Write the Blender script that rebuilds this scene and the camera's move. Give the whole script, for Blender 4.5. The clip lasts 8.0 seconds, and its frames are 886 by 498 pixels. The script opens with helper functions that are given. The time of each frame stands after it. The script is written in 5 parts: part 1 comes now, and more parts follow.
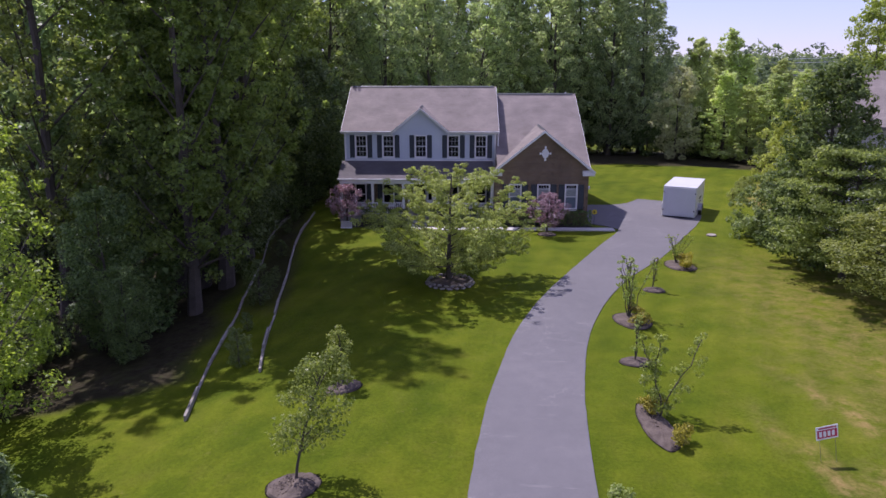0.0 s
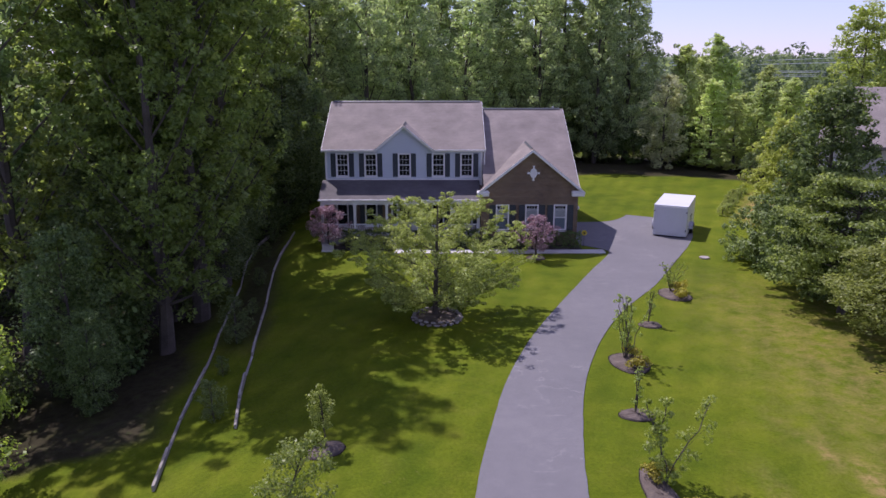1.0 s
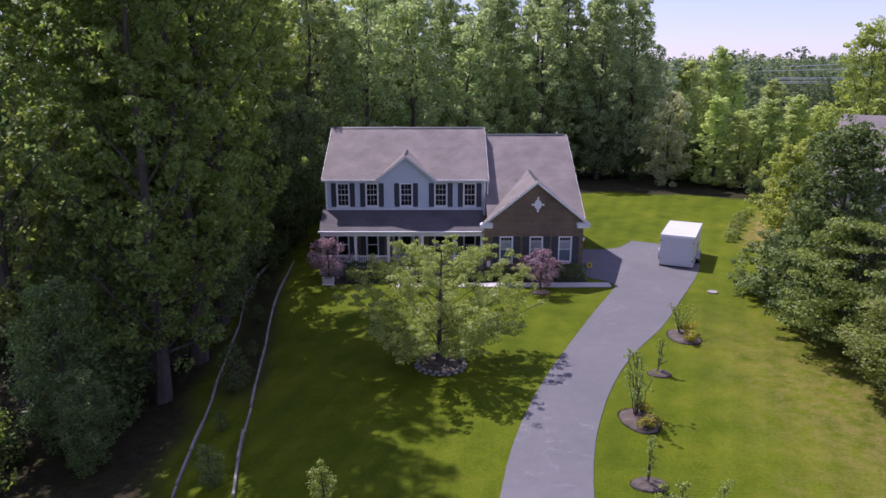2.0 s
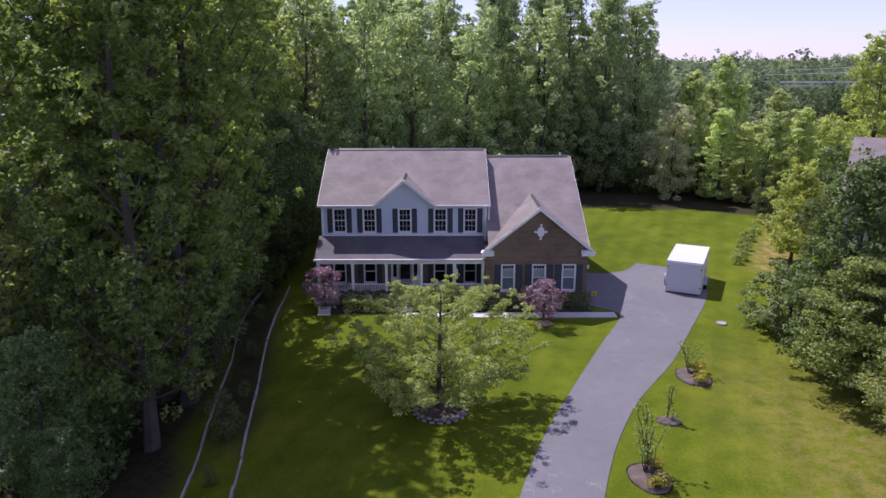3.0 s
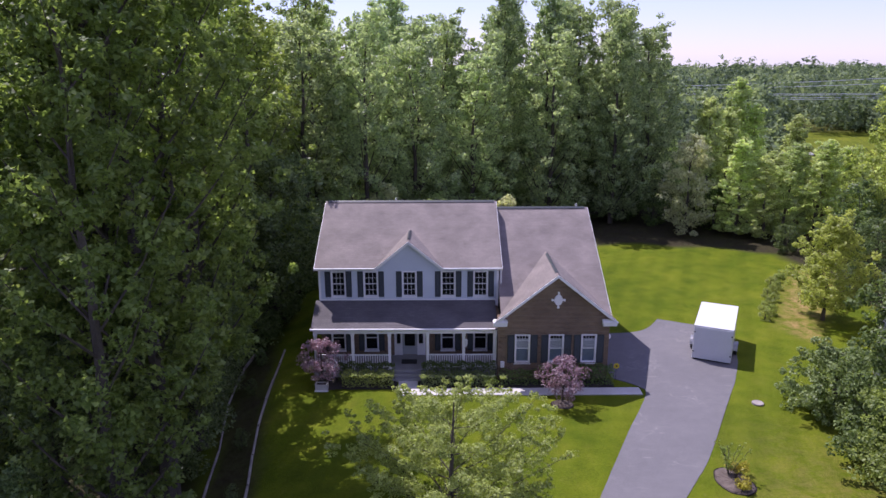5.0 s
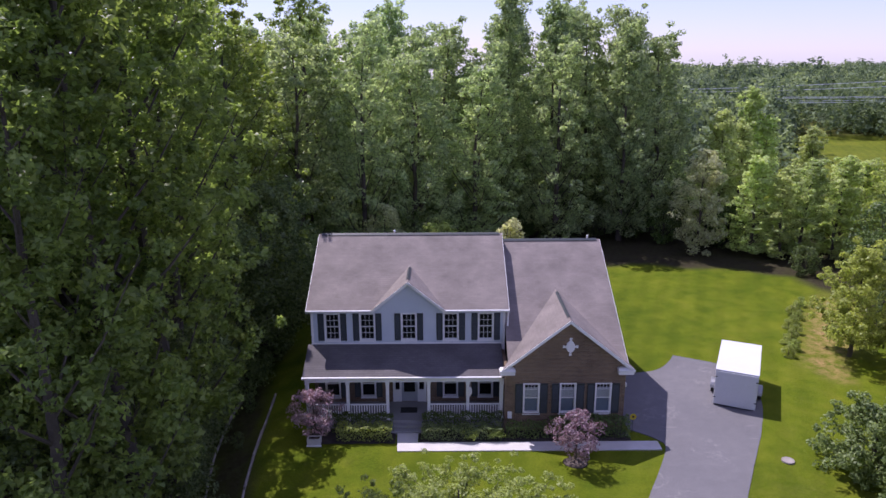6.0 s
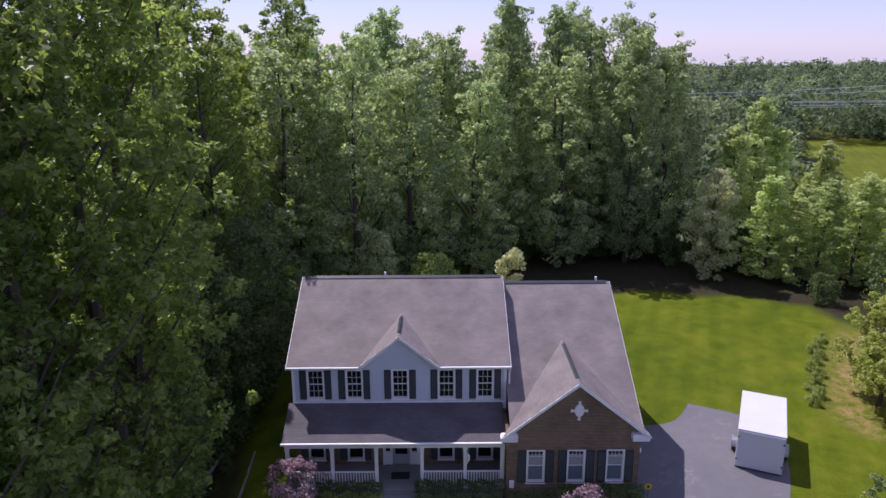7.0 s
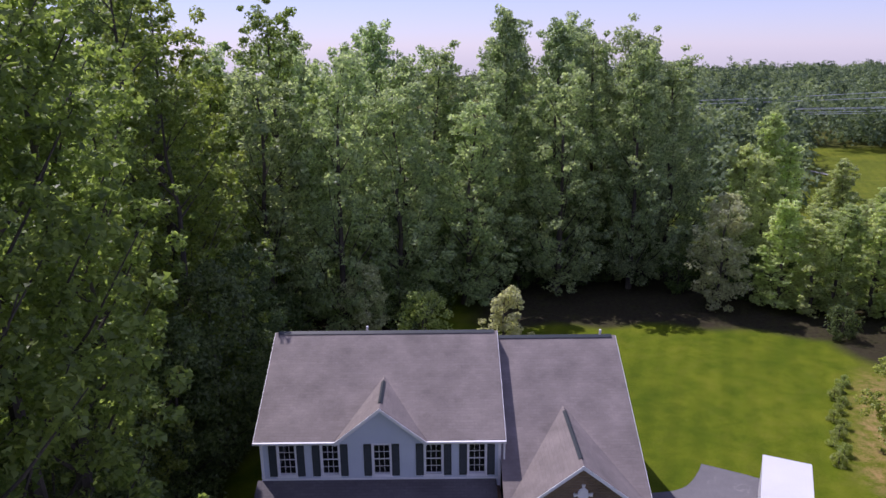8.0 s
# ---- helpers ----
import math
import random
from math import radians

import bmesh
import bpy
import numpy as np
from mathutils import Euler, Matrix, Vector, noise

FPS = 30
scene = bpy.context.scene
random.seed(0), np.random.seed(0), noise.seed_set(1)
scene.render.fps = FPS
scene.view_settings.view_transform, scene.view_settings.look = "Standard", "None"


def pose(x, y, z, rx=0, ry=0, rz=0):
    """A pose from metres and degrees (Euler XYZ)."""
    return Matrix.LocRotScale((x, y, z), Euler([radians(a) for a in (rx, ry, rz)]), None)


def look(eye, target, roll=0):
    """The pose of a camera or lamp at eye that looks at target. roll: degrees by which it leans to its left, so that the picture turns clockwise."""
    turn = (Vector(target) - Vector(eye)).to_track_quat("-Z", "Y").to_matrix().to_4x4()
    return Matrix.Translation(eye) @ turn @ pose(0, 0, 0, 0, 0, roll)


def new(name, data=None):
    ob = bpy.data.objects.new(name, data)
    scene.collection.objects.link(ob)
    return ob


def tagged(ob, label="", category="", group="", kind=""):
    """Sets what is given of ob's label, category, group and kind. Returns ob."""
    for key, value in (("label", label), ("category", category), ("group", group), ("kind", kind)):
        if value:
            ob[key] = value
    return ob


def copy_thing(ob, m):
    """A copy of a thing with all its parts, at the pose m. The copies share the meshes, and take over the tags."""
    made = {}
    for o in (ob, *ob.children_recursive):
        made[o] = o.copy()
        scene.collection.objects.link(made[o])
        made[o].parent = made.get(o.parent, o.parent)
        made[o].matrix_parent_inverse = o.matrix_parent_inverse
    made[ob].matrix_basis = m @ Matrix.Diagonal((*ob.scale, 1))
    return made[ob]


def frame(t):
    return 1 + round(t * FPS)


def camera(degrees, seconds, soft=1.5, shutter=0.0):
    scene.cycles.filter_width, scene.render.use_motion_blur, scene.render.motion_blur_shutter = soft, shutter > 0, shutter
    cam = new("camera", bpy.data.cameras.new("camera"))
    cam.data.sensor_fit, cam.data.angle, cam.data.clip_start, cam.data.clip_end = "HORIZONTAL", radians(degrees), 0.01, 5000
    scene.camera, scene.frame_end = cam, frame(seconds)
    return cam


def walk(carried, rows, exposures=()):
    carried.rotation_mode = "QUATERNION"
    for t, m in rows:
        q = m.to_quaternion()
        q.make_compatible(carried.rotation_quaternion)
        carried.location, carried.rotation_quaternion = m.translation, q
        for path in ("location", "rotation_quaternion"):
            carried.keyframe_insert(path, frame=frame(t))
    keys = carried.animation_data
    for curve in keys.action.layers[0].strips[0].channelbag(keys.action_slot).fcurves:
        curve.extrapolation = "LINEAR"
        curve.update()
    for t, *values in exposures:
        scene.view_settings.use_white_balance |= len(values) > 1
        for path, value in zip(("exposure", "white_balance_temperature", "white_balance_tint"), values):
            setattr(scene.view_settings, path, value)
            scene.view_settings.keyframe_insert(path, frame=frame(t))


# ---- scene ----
cam = camera(64.2, 8.0)
EXPO = 0.27
PATH = [
    (0, (0.417, -0.048, 10.372), (0.371, 1.886, 9.865), -0.0),
    (0.5, (0.262, 0.962, 10.913), (0.261, 2.894, 10.398), 0.0),
    (1, (0.191, 1.964, 11.662), (0.195, 3.896, 11.143), 0.0),
    (1.5, (0.068, 2.731, 12.544), (0.072, 4.662, 12.025), -0.0),
    (2.8, (-0.015, 4.673, 14.744), (-0.008, 6.601, 14.215), -0.1),
    (3, (0.047, 5.172, 14.937), (0.051, 7.101, 14.408), -0.1),
    (3.5, (0.062, 6.288, 15.602), (0.065, 8.217, 15.074), -0.2),
    (4, (-0.023, 7.283, 16.275), (-0.02, 9.212, 15.747), -0.2),
    (4.5, (-0.234, 8.451, 16.962), (-0.23, 10.38, 16.434), -0.2),
    (5.8, (-0.577, 12.382, 18.86), (-0.569, 14.308, 18.321), -0.1),
    (6, (-0.489, 13.245, 19.134), (-0.485, 15.17, 18.594), -0.3),
    (6.5, (-0.405, 15.242, 19.914), (-0.399, 17.166, 19.368), -0.3),
    (7, (-0.267, 17.437, 20.646), (-0.26, 19.36, 20.095), -0.3),
    (7.5, (0.097, 19.649, 21.325), (0.102, 21.572, 20.774), -0.6),
    (8, (0.392, 21.712, 22.105), (0.397, 23.634, 21.552), -0.5),
]
walk(cam, [(t, look(eye, target, roll)) for t, eye, target, roll in PATH],
     exposures=[(0.0, EXPO - 0.14, 6150.0, 34.0), (1.5, EXPO - 0.12, 6150.0, 34.0), (3.0, EXPO, 6120.0, 34.0), (5.0, EXPO + 0.06, 6100.0, 34.0), (8.0, EXPO - 0.34, 6050.0, 34.0)])

# ---- light ----
SUN_EL, SUN_AZ = radians(57.0), radians(-42.0)
world = bpy.data.worlds.new("daylight")
scene.world = world
world.use_nodes = True
wn = world.node_tree.nodes
sky = wn.new("ShaderNodeTexSky")
sky.sky_type = "NISHITA"
sky.sun_disc = False
sky.sun_elevation, sky.sun_rotation = SUN_EL, SUN_AZ
sky.air_density, sky.dust_density, sky.ozone_density = 1.0, 0.05, 4.0
wn["Background"].inputs["Strength"].default_value = 0.078
# thin summer haze over the clear sky
haze = wn.new("ShaderNodeMix")
haze.data_type = "RGBA"
haze.inputs[0].default_value = 0.5
haze.inputs[7].default_value = (6.6, 6.5, 9.0, 1.0)
clear = wn.new("ShaderNodeMix")
clear.data_type, clear.blend_type = "RGBA", "MULTIPLY"
clear.inputs[0].default_value = 1.0
clear.inputs[7].default_value = (1.62, 1.72, 2.1, 1.0)
world.node_tree.links.new(sky.outputs[0], clear.inputs[6])
world.node_tree.links.new(clear.outputs[2], haze.inputs[6])
world.node_tree.links.new(haze.outputs[2], wn["Background"].inputs["Color"])
sun = new("sun", bpy.data.lights.new("sun", "SUN"))
sun.data.energy, sun.data.angle, sun.data.color = 4.9, radians(0.53), (0.965, 0.95, 0.88)
sun.matrix_world = look((math.sin(SUN_AZ) * math.cos(SUN_EL) * 60, math.cos(SUN_AZ) * math.cos(SUN_EL) * 60, math.sin(SUN_EL) * 60), (0, 0, 0))


# ---- materials ----
class Nodes:
    """A small builder for node materials."""

    def __init__(self, name):
        self.mat = bpy.data.materials.new(name)
        self.mat.use_nodes = True
        self.tree = self.mat.node_tree
        self.bsdf = self.tree.nodes["Principled BSDF"]
        self.out = self.tree.nodes["Material Output"]
        self.coord = self.tree.nodes.new("ShaderNodeTexCoord").outputs["Object"]

    def node(self, kind, links=(), operation="", attribute=""):
        n = self.tree.nodes.new("ShaderNode" + kind)
        if operation:
            n.operation = operation
        if attribute:
            n.attribute_name = attribute
        for socket, value in links:
            if isinstance(value, bpy.types.NodeSocket):
                self.tree.links.new(value, n.inputs[socket])
            else:
                n.inputs[socket].default_value = value
        return n

    def noise(self, scale, detail=4.0, rough=0.55, coord=None):
        return self.node("TexNoise", [("Vector", coord or self.coord), ("Scale", scale), ("Detail", detail), ("Roughness", rough)]).outputs[0]

    def ramp(self, fac, stops):
        n = self.node("ValToRGB", [(0, fac)])
        e = n.color_ramp.elements
        while len(e) < len(stops):
            e.new(0.5)
        for el, (p, c) in zip(e, stops):
            el.position, el.color = p, (*c, 1)
        return n.outputs[0]

    def mix(self, fac, a, b, blend="MIX"):
        n = self.node("Mix")
        n.data_type, n.blend_type = "RGBA", blend
        for i, v in ((0, fac), (6, a), (7, b)):
            if isinstance(v, bpy.types.NodeSocket):
                self.tree.links.new(v, n.inputs[i])
            else:
                n.inputs[i].default_value = (*v, 1) if isinstance(v, tuple) else v
        return n.outputs[2]

    def math(self, op, a, b=0.0):
        n = self.node("Math", operation=op)
        for i, v in ((0, a), (1, b)):
            if isinstance(v, bpy.types.NodeSocket):
                self.tree.links.new(v, n.inputs[i])
            else:
                n.inputs[i].default_value = v
        return n.outputs[0]

    def finish(self, colour, rough=0.7, bump=None, strength=0.3, distance=0.02, metal=0.0, spec=0.5):
        for key, v in (("Base Color", colour), ("Roughness", rough), ("Metallic", metal), ("Specular IOR Level", spec)):
            if isinstance(v, bpy.types.NodeSocket):
                self.tree.links.new(v, self.bsdf.inputs[key])
            else:
                self.bsdf.inputs[key].default_value = (*v, 1) if isinstance(v, tuple) else v
        if bump is not None:
            b = self.node("Bump", [("Height", bump), ("Strength", strength), ("Distance", distance)])
            self.tree.links.new(b.outputs[0], self.bsdf.inputs["Normal"])
        return self.mat


def plain(name, dark, light, rough=0.6, fine=40.0, coarse=1.5, strength=0.15, metal=0.0, spec=0.5):
    """A painted, stony or earthy surface, varied at two scales."""
    m = Nodes(name)
    big, small = m.noise(coarse), m.noise(fine, 6.0)
    col = m.ramp(m.math("ADD", m.math("MULTIPLY", big, 0.6), m.math("MULTIPLY", small, 0.4)), [(0.3, dark), (0.7, light)])
    return m.finish(col, rough, small, strength, 0.01, metal, spec)


def leaf_material(name, dark, light, glow=0.35, through_tint=(1.35, 1.35, 0.85), rough=0.46):
    """Leaves: each varies from its neighbour and each plant from the next; some daylight passes through."""
    m = Nodes(name)
    island = m.node("NewGeometry").outputs["Random Per Island"]
    plant = m.node("ObjectInfo").outputs["Random"]
    col = m.ramp(island, [(0.0, dark), (1.0, light)])
    hsv = m.node("HueSaturation", [("Hue", m.math("ADD", m.math("MULTIPLY", plant, 0.022), 0.491)), ("Saturation", 0.95),
                                   ("Value", m.math("ADD", m.math("MULTIPLY", m.math("FRACT", m.math("MULTIPLY", plant, 7.3)), 0.34), 0.88)), ("Color", col)]).outputs[0]
    m.finish(hsv, rough, spec=0.4)
    tint = m.mix(1.0, hsv, through_tint, "MULTIPLY")
    trans = m.node("BsdfTranslucent", [("Color", tint)])
    mixer = m.node("MixShader", [(0, glow), (1, m.bsdf.outputs[0]), (2, trans.outputs[0])])
    m.tree.links.new(mixer.outputs[0], m.out.inputs["Surface"])
    return m.mat


def masonry(name, c1, c2, mortar, width, height, gap, rough=0.85, axes="wall", strength=0.5, patch=0.5):
    """Coursed pieces too small to build singly: brick on a wall, shingle on a roof slope."""
    m = Nodes(name)
    sep = m.node("SeparateXYZ", [(0, m.coord)]).outputs
    if axes == "wall":
        u, v = m.math("ADD", sep[0], sep[1]), sep[2]
    elif axes == "slope_y":
        u, v = sep[0], sep[1]
    else:
        u, v = sep[1], sep[0]
    vec = m.node("CombineXYZ", [(0, u), (1, v)]).outputs[0]
    br = m.node("TexBrick", [("Vector", vec), ("Color1", (*c1, 1)), ("Color2", (*c2, 1)), ("Mortar", (*mortar, 1)), ("Scale", 1.0),
                             ("Mortar Size", gap), ("Brick Width", width), ("Row Height", height), ("Bias", 0.0), ("Mortar Smooth", 0.3)])
    stain = m.ramp(m.noise(0.7, 5.0), [(0.3, (1 - patch * 0.5,) * 3), (0.7, (1 + patch * 0.3,) * 3)])
    col = m.mix(1.0, br.outputs[0], stain, "MULTIPLY")
    grain = m.ramp(m.noise(60, 3.0), [(0.3, (0.8,) * 3), (0.7, (1.2,) * 3)])
    col = m.mix(1.0, col, grain, "MULTIPLY")
    return m.finish(col, rough, m.math("SUBTRACT", 1.0, br.outputs[1]), strength, 0.01)


def ground_material():
    m = Nodes("lawn_and_woodland_floor")
    litter_and_shade = m.node("Attribute", attribute="litter_and_shade").outputs["Fac"]
    dry = m.node("Attribute", attribute="dry").outputs["Fac"]
    big, mid, fine, blades = m.noise(0.12, 3.0), m.noise(0.9, 4.0), m.noise(9.0, 6.0, 0.7), m.noise(70.0, 4.0, 0.8)
    grass = m.ramp(m.math("ADD", m.math("MULTIPLY", big, 0.5), m.math("MULTIPLY", mid, 0.5)),
                   [(0.3, (0.061, 0.094, 0.005)), (0.5, (0.098, 0.132, 0.006)), (0.7, (0.143, 0.167, 0.012))])
    grass = m.mix(1.0, grass, m.ramp(fine, [(0.25, (0.7, 0.72, 0.7)), (0.75, (1.3, 1.28, 1.3))]), "MULTIPLY")
    grass = m.mix(1.0, grass, m.ramp(blades, [(0.25, (0.6, 0.62, 0.6)), (0.75, (1.4, 1.38, 1.4))]), "MULTIPLY")
    # faint mowing lines
    sep = m.node("SeparateXYZ", [(0, m.coord)]).outputs
    across = m.math("ADD", m.math("MULTIPLY", sep[0], 0.93), m.math("MULTIPLY", sep[1], -0.36))
    wave = m.math("SINE", m.math("ADD", m.math("MULTIPLY", across, 4.2), m.math("MULTIPLY", mid, 2.5)))
    grass = m.mix(1.0, grass, m.ramp(m.math("ADD", m.math("MULTIPLY", wave, 0.5), 0.5), [(0.2, (0.95, 0.955, 0.95)), (0.8, (1.05, 1.045, 1.05))]), "MULTIPLY")
    patch = m.noise(0.42, 5.0, 0.62)
    grass = m.mix(1.0, grass, m.ramp(patch, [(0.3, (0.72, 0.82, 0.75)), (0.52, (1.0, 1.0, 1.0)), (0.72, (1.28, 1.17, 1.35))]), "MULTIPLY")
    fleck = m.ramp(m.noise(2.6, 6.0, 0.75), [(0.6, (0,) * 3), (0.72, (0.45,) * 3)])
    grass = m.mix(fleck, grass, (0.21, 0.2, 0.05))
    straw = m.ramp(fine, [(0.3, (0.23, 0.16, 0.055)), (0.7, (0.40, 0.28, 0.12))])
    ragged = m.ramp(m.noise(1.6, 6.0, 0.7), [(0.40, (0.1,) * 3), (0.6, (1,) * 3)])
    grass = m.mix(m.math("MULTIPLY", dry, ragged), grass, straw)
    # dark litter; behind the lawn it also paints the trees' shade
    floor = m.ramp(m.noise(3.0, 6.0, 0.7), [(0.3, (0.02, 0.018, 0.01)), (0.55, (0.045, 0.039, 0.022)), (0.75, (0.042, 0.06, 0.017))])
    edge = m.math("MINIMUM", m.math("MAXIMUM", m.math("ADD", litter_and_shade, m.math("MULTIPLY", m.math("SUBTRACT", mid, 0.5), 0.5)), 0.0), 1.0)
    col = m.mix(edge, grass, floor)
    return m.finish(col, 0.85, m.math("ADD", fine, blades), 0.6, 0.05, spec=0.07)


def asphalt_material():
    m = Nodes("worn_asphalt")
    big, mid, grit = m.noise(0.25, 4.0), m.noise(1.8, 5.0, 0.6), m.noise(160.0, 3.0, 0.8)
    col = m.ramp(m.math("ADD", m.math("MULTIPLY", big, 0.55), m.math("MULTIPLY", mid, 0.45)),
                 [(0.3, (0.12, 0.118, 0.124)), (0.55, (0.142, 0.138, 0.144)), (0.75, (0.165, 0.16, 0.164))])
    col = m.mix(1.0, col, m.ramp(grit, [(0.3, (0.72,) * 3), (0.7, (1.28,) * 3)]), "MULTIPLY")
    # pale scuffs, few and short
    stretched = m.node("Mapping", [(0, m.coord), ("Rotation", (0, 0, 0.5)), ("Scale", (0.6, 3.2, 1))]).outputs[0]
    scuff = m.ramp(m.noise(0.9, 5.0, 0.65, stretched), [(0.62, (0,) * 3), (0.72, (0.5,) * 3)])
    col = m.mix(scuff, col, (0.25, 0.24, 0.24))
    # hairline cracks filled with pale dust
    wander = m.noise(0.33, 6.0, 0.6)
    line = m.ramp(m.math("ABSOLUTE", m.math("SUBTRACT", wander, 0.5)), [(0.0, (0.38,) * 3), (0.006, (0.0,) * 3)])
    where = m.ramp(m.noise(0.21, 2.0), [(0.5, (0,) * 3), (0.56, (1,) * 3)])
    col = m.mix(m.math("MULTIPLY", line, where), col, (0.34, 0.33, 0.32))
    return m.finish(col, 0.8, grit, 0.3, 0.006, spec=0.35)


GROUND, ASPHALT = ground_material(), asphalt_material()
BRICK = masonry("brown_brick", (0.195, 0.123, 0.07), (0.115, 0.073, 0.046), (0.29, 0.245, 0.19), 0.215, 0.075, 0.009, strength=0.6)
SHINGLE_Y = masonry("roof_shingle", (0.218, 0.188, 0.172), (0.192, 0.165, 0.151), (0.179, 0.154, 0.142), 0.32, 0.135, 0.01, axes="slope_y", strength=0.3)
SHINGLE_X = masonry("roof_shingle_side", (0.218, 0.188, 0.172), (0.192, 0.165, 0.151), (0.179, 0.154, 0.142), 0.32, 0.135, 0.01, axes="slope_x", strength=0.5)
# same shingle as the main roof, darkened for the house's shadow on it
SHADED_PORCH_SHINGLE = masonry("shadow_darkened_porch_shingle", (0.125, 0.113, 0.118), (0.105, 0.096, 0.1), (0.09, 0.083, 0.086), 0.32, 0.135, 0.012, axes="slope_y", strength=0.5)
SIDING = plain("pale_blue_vinyl_siding", (0.465, 0.515, 0.57), (0.55, 0.60, 0.65), 0.5, 25.0, 0.8, 0.05)
WHITE = plain("white_painted_trim", (0.68, 0.68, 0.68), (0.82, 0.82, 0.81), 0.45, 30.0, 1.2, 0.06)
METAL_WHITE = plain("white_sheet_metal", (0.54, 0.55, 0.57), (0.62, 0.63, 0.65), 0.4, 12.0, 0.6, 0.03)
SHUTTER = plain("dark_slate_shutter_paint", (0.018, 0.026, 0.031), (0.03, 0.041, 0.046), 0.5, 30.0, 2.0, 0.1)
# porch floor and steps, grey lowered to carry the deep shade there
PORCH_CONCRETE = plain("shade_darkened_porch_concrete", (0.2, 0.2, 0.2), (0.3, 0.3, 0.3), 0.85, 50.0, 0.9, 0.25)
CONCRETE = plain("pale_concrete", (0.42, 0.40, 0.38), (0.6, 0.58, 0.55), 0.85, 50.0, 0.9, 0.25)
STONE = plain("fieldstone", (0.16, 0.14, 0.13), (0.38, 0.34, 0.31), 0.85, 25.0, 2.0, 0.6)
MULCH = plain("shredded_mulch", (0.046, 0.034, 0.028), (0.165, 0.132, 0.109), 0.95, 28.0, 2.5, 1.0)
EARTH = plain("dark_bed_soil", (0.012, 0.01, 0.008), (0.05, 0.04, 0.03), 0.95, 30.0, 2.0, 0.8)
TIMBER = plain("weathered_timber", (0.16, 0.145, 0.12), (0.4, 0.37, 0.32), 0.85, 18.0, 1.5, 0.5)
BARK = plain("grey_brown_bark", (0.035, 0.028, 0.022), (0.12, 0.10, 0.082), 0.9, 16.0, 1.2, 0.9)
# near-black, standing in for the lack of light inside the rooms
DARK = plain("unlit_room_black", (0.012, 0.012, 0.013), (0.03, 0.03, 0.032), 0.9)
BLIND = plain("white_window_blind", (0.78, 0.79, 0.8), (0.86, 0.86, 0.86), 0.7, 8.0, 1.0, 0.1)
# colour of the sky's reflection in the lower garage panes
REFLECTION_TONE = plain("blue_grey_reflection_tone", (0.3, 0.37, 0.44), (0.38, 0.45, 0.52), 0.8, 20.0, 1.0, 0.1)
RUBBER = plain("black_rubber", (0.012, 0.012, 0.012), (0.03, 0.03, 0.03), 0.8, 40.0, 3.0, 0.2)
STEEL = plain("galvanised_steel", (0.25, 0.25, 0.26), (0.42, 0.42, 0.43), 0.4, 20.0, 2.0, 0.1, metal=0.8)
RED = plain("dark_red_sign_print", (0.42, 0.02, 0.05), (0.5, 0.03, 0.07), 0.5)
DOOR_PAINT = plain("door_paint", (0.30, 0.32, 0.34), (0.38, 0.40, 0.42), 0.4)
YELLOW = plain("yellow_paint", (0.55, 0.42, 0.02), (0.7, 0.55, 0.04), 0.5)
WIRE = plain("bare_aluminium_wire", (0.7, 0.71, 0.73), (0.82, 0.82, 0.84), 0.4, metal=0.2)
NEIGHBOUR_WALL = plain("beige_siding", (0.42, 0.40, 0.36), (0.5, 0.48, 0.44), 0.6)


def glass_material():
    m = Nodes("window_glass")
    m.finish((0.02, 0.022, 0.025), 0.05, m.noise(1.3, 2.0), 0.05, 0.02, spec=0.4)
    clear = m.node("BsdfTransparent", [("Color", (0.93, 0.95, 0.95, 1))])
    mixer = m.node("MixShader", [(0, 0.8), (1, m.bsdf.outputs[0]), (2, clear.outputs[0])])
    m.tree.links.new(mixer.outputs[0], m.out.inputs["Surface"])
    return m.mat


GLASS = glass_material()
# blue raised to stand in for haze within the woods
LEAF_WOODS = leaf_material("woodland_leaves", (0.12, 0.18, 0.08), (0.3, 0.39, 0.175), 0.58)
# edge leaves made yellower to imitate sunlit patches of foliage
LEAF_NEAR = leaf_material("wood_edge_leaves", (0.11, 0.165, 0.034), (0.3, 0.385, 0.095), 0.58)
LEAF_EDGE = leaf_material("olive_wood_edge_leaves", (0.13, 0.185, 0.03), (0.31, 0.385, 0.08), 0.56)
# poplar and fresh leaves lifted in colour for the haze over the far trees
LEAF_BACK = leaf_material("poplar_leaves", (0.175, 0.245, 0.13), (0.455, 0.545, 0.295), 0.62)
LEAF_FRESH = leaf_material("fresh_green_leaves", (0.28, 0.345, 0.12), (0.58, 0.66, 0.3), 0.6)
# leaf colour lowered to stand in for the dimness under the trees
LEAF_SHADE = leaf_material("shade_darkened_leaves", (0.06, 0.1, 0.03), (0.19, 0.26, 0.085), 0.45)
LEAF_LIME = leaf_material("lime_green_leaves", (0.12, 0.17, 0.015), (0.33, 0.41, 0.05), 0.55)
LEAF_LAWN = leaf_material("cherry_tree_leaves", (0.21, 0.255, 0.055), (0.46, 0.515, 0.155), 0.5)
LEAF_GREY = leaf_material("grey_green_leaves", (0.12, 0.17, 0.055), (0.32, 0.39, 0.15), 0.48)
# true evergreen colour; on the woodland shrubs it stands in for shade
LEAF_DARK = leaf_material("evergreen_and_shade_dark_leaves", (0.045, 0.082, 0.02), (0.165, 0.235, 0.065), 0.42, rough=0.6)
LEAF_PURPLE = leaf_material("purple_plum_leaves", (0.19, 0.125, 0.145), (0.42, 0.325, 0.365), 0.4, (1.25, 0.85, 0.9))
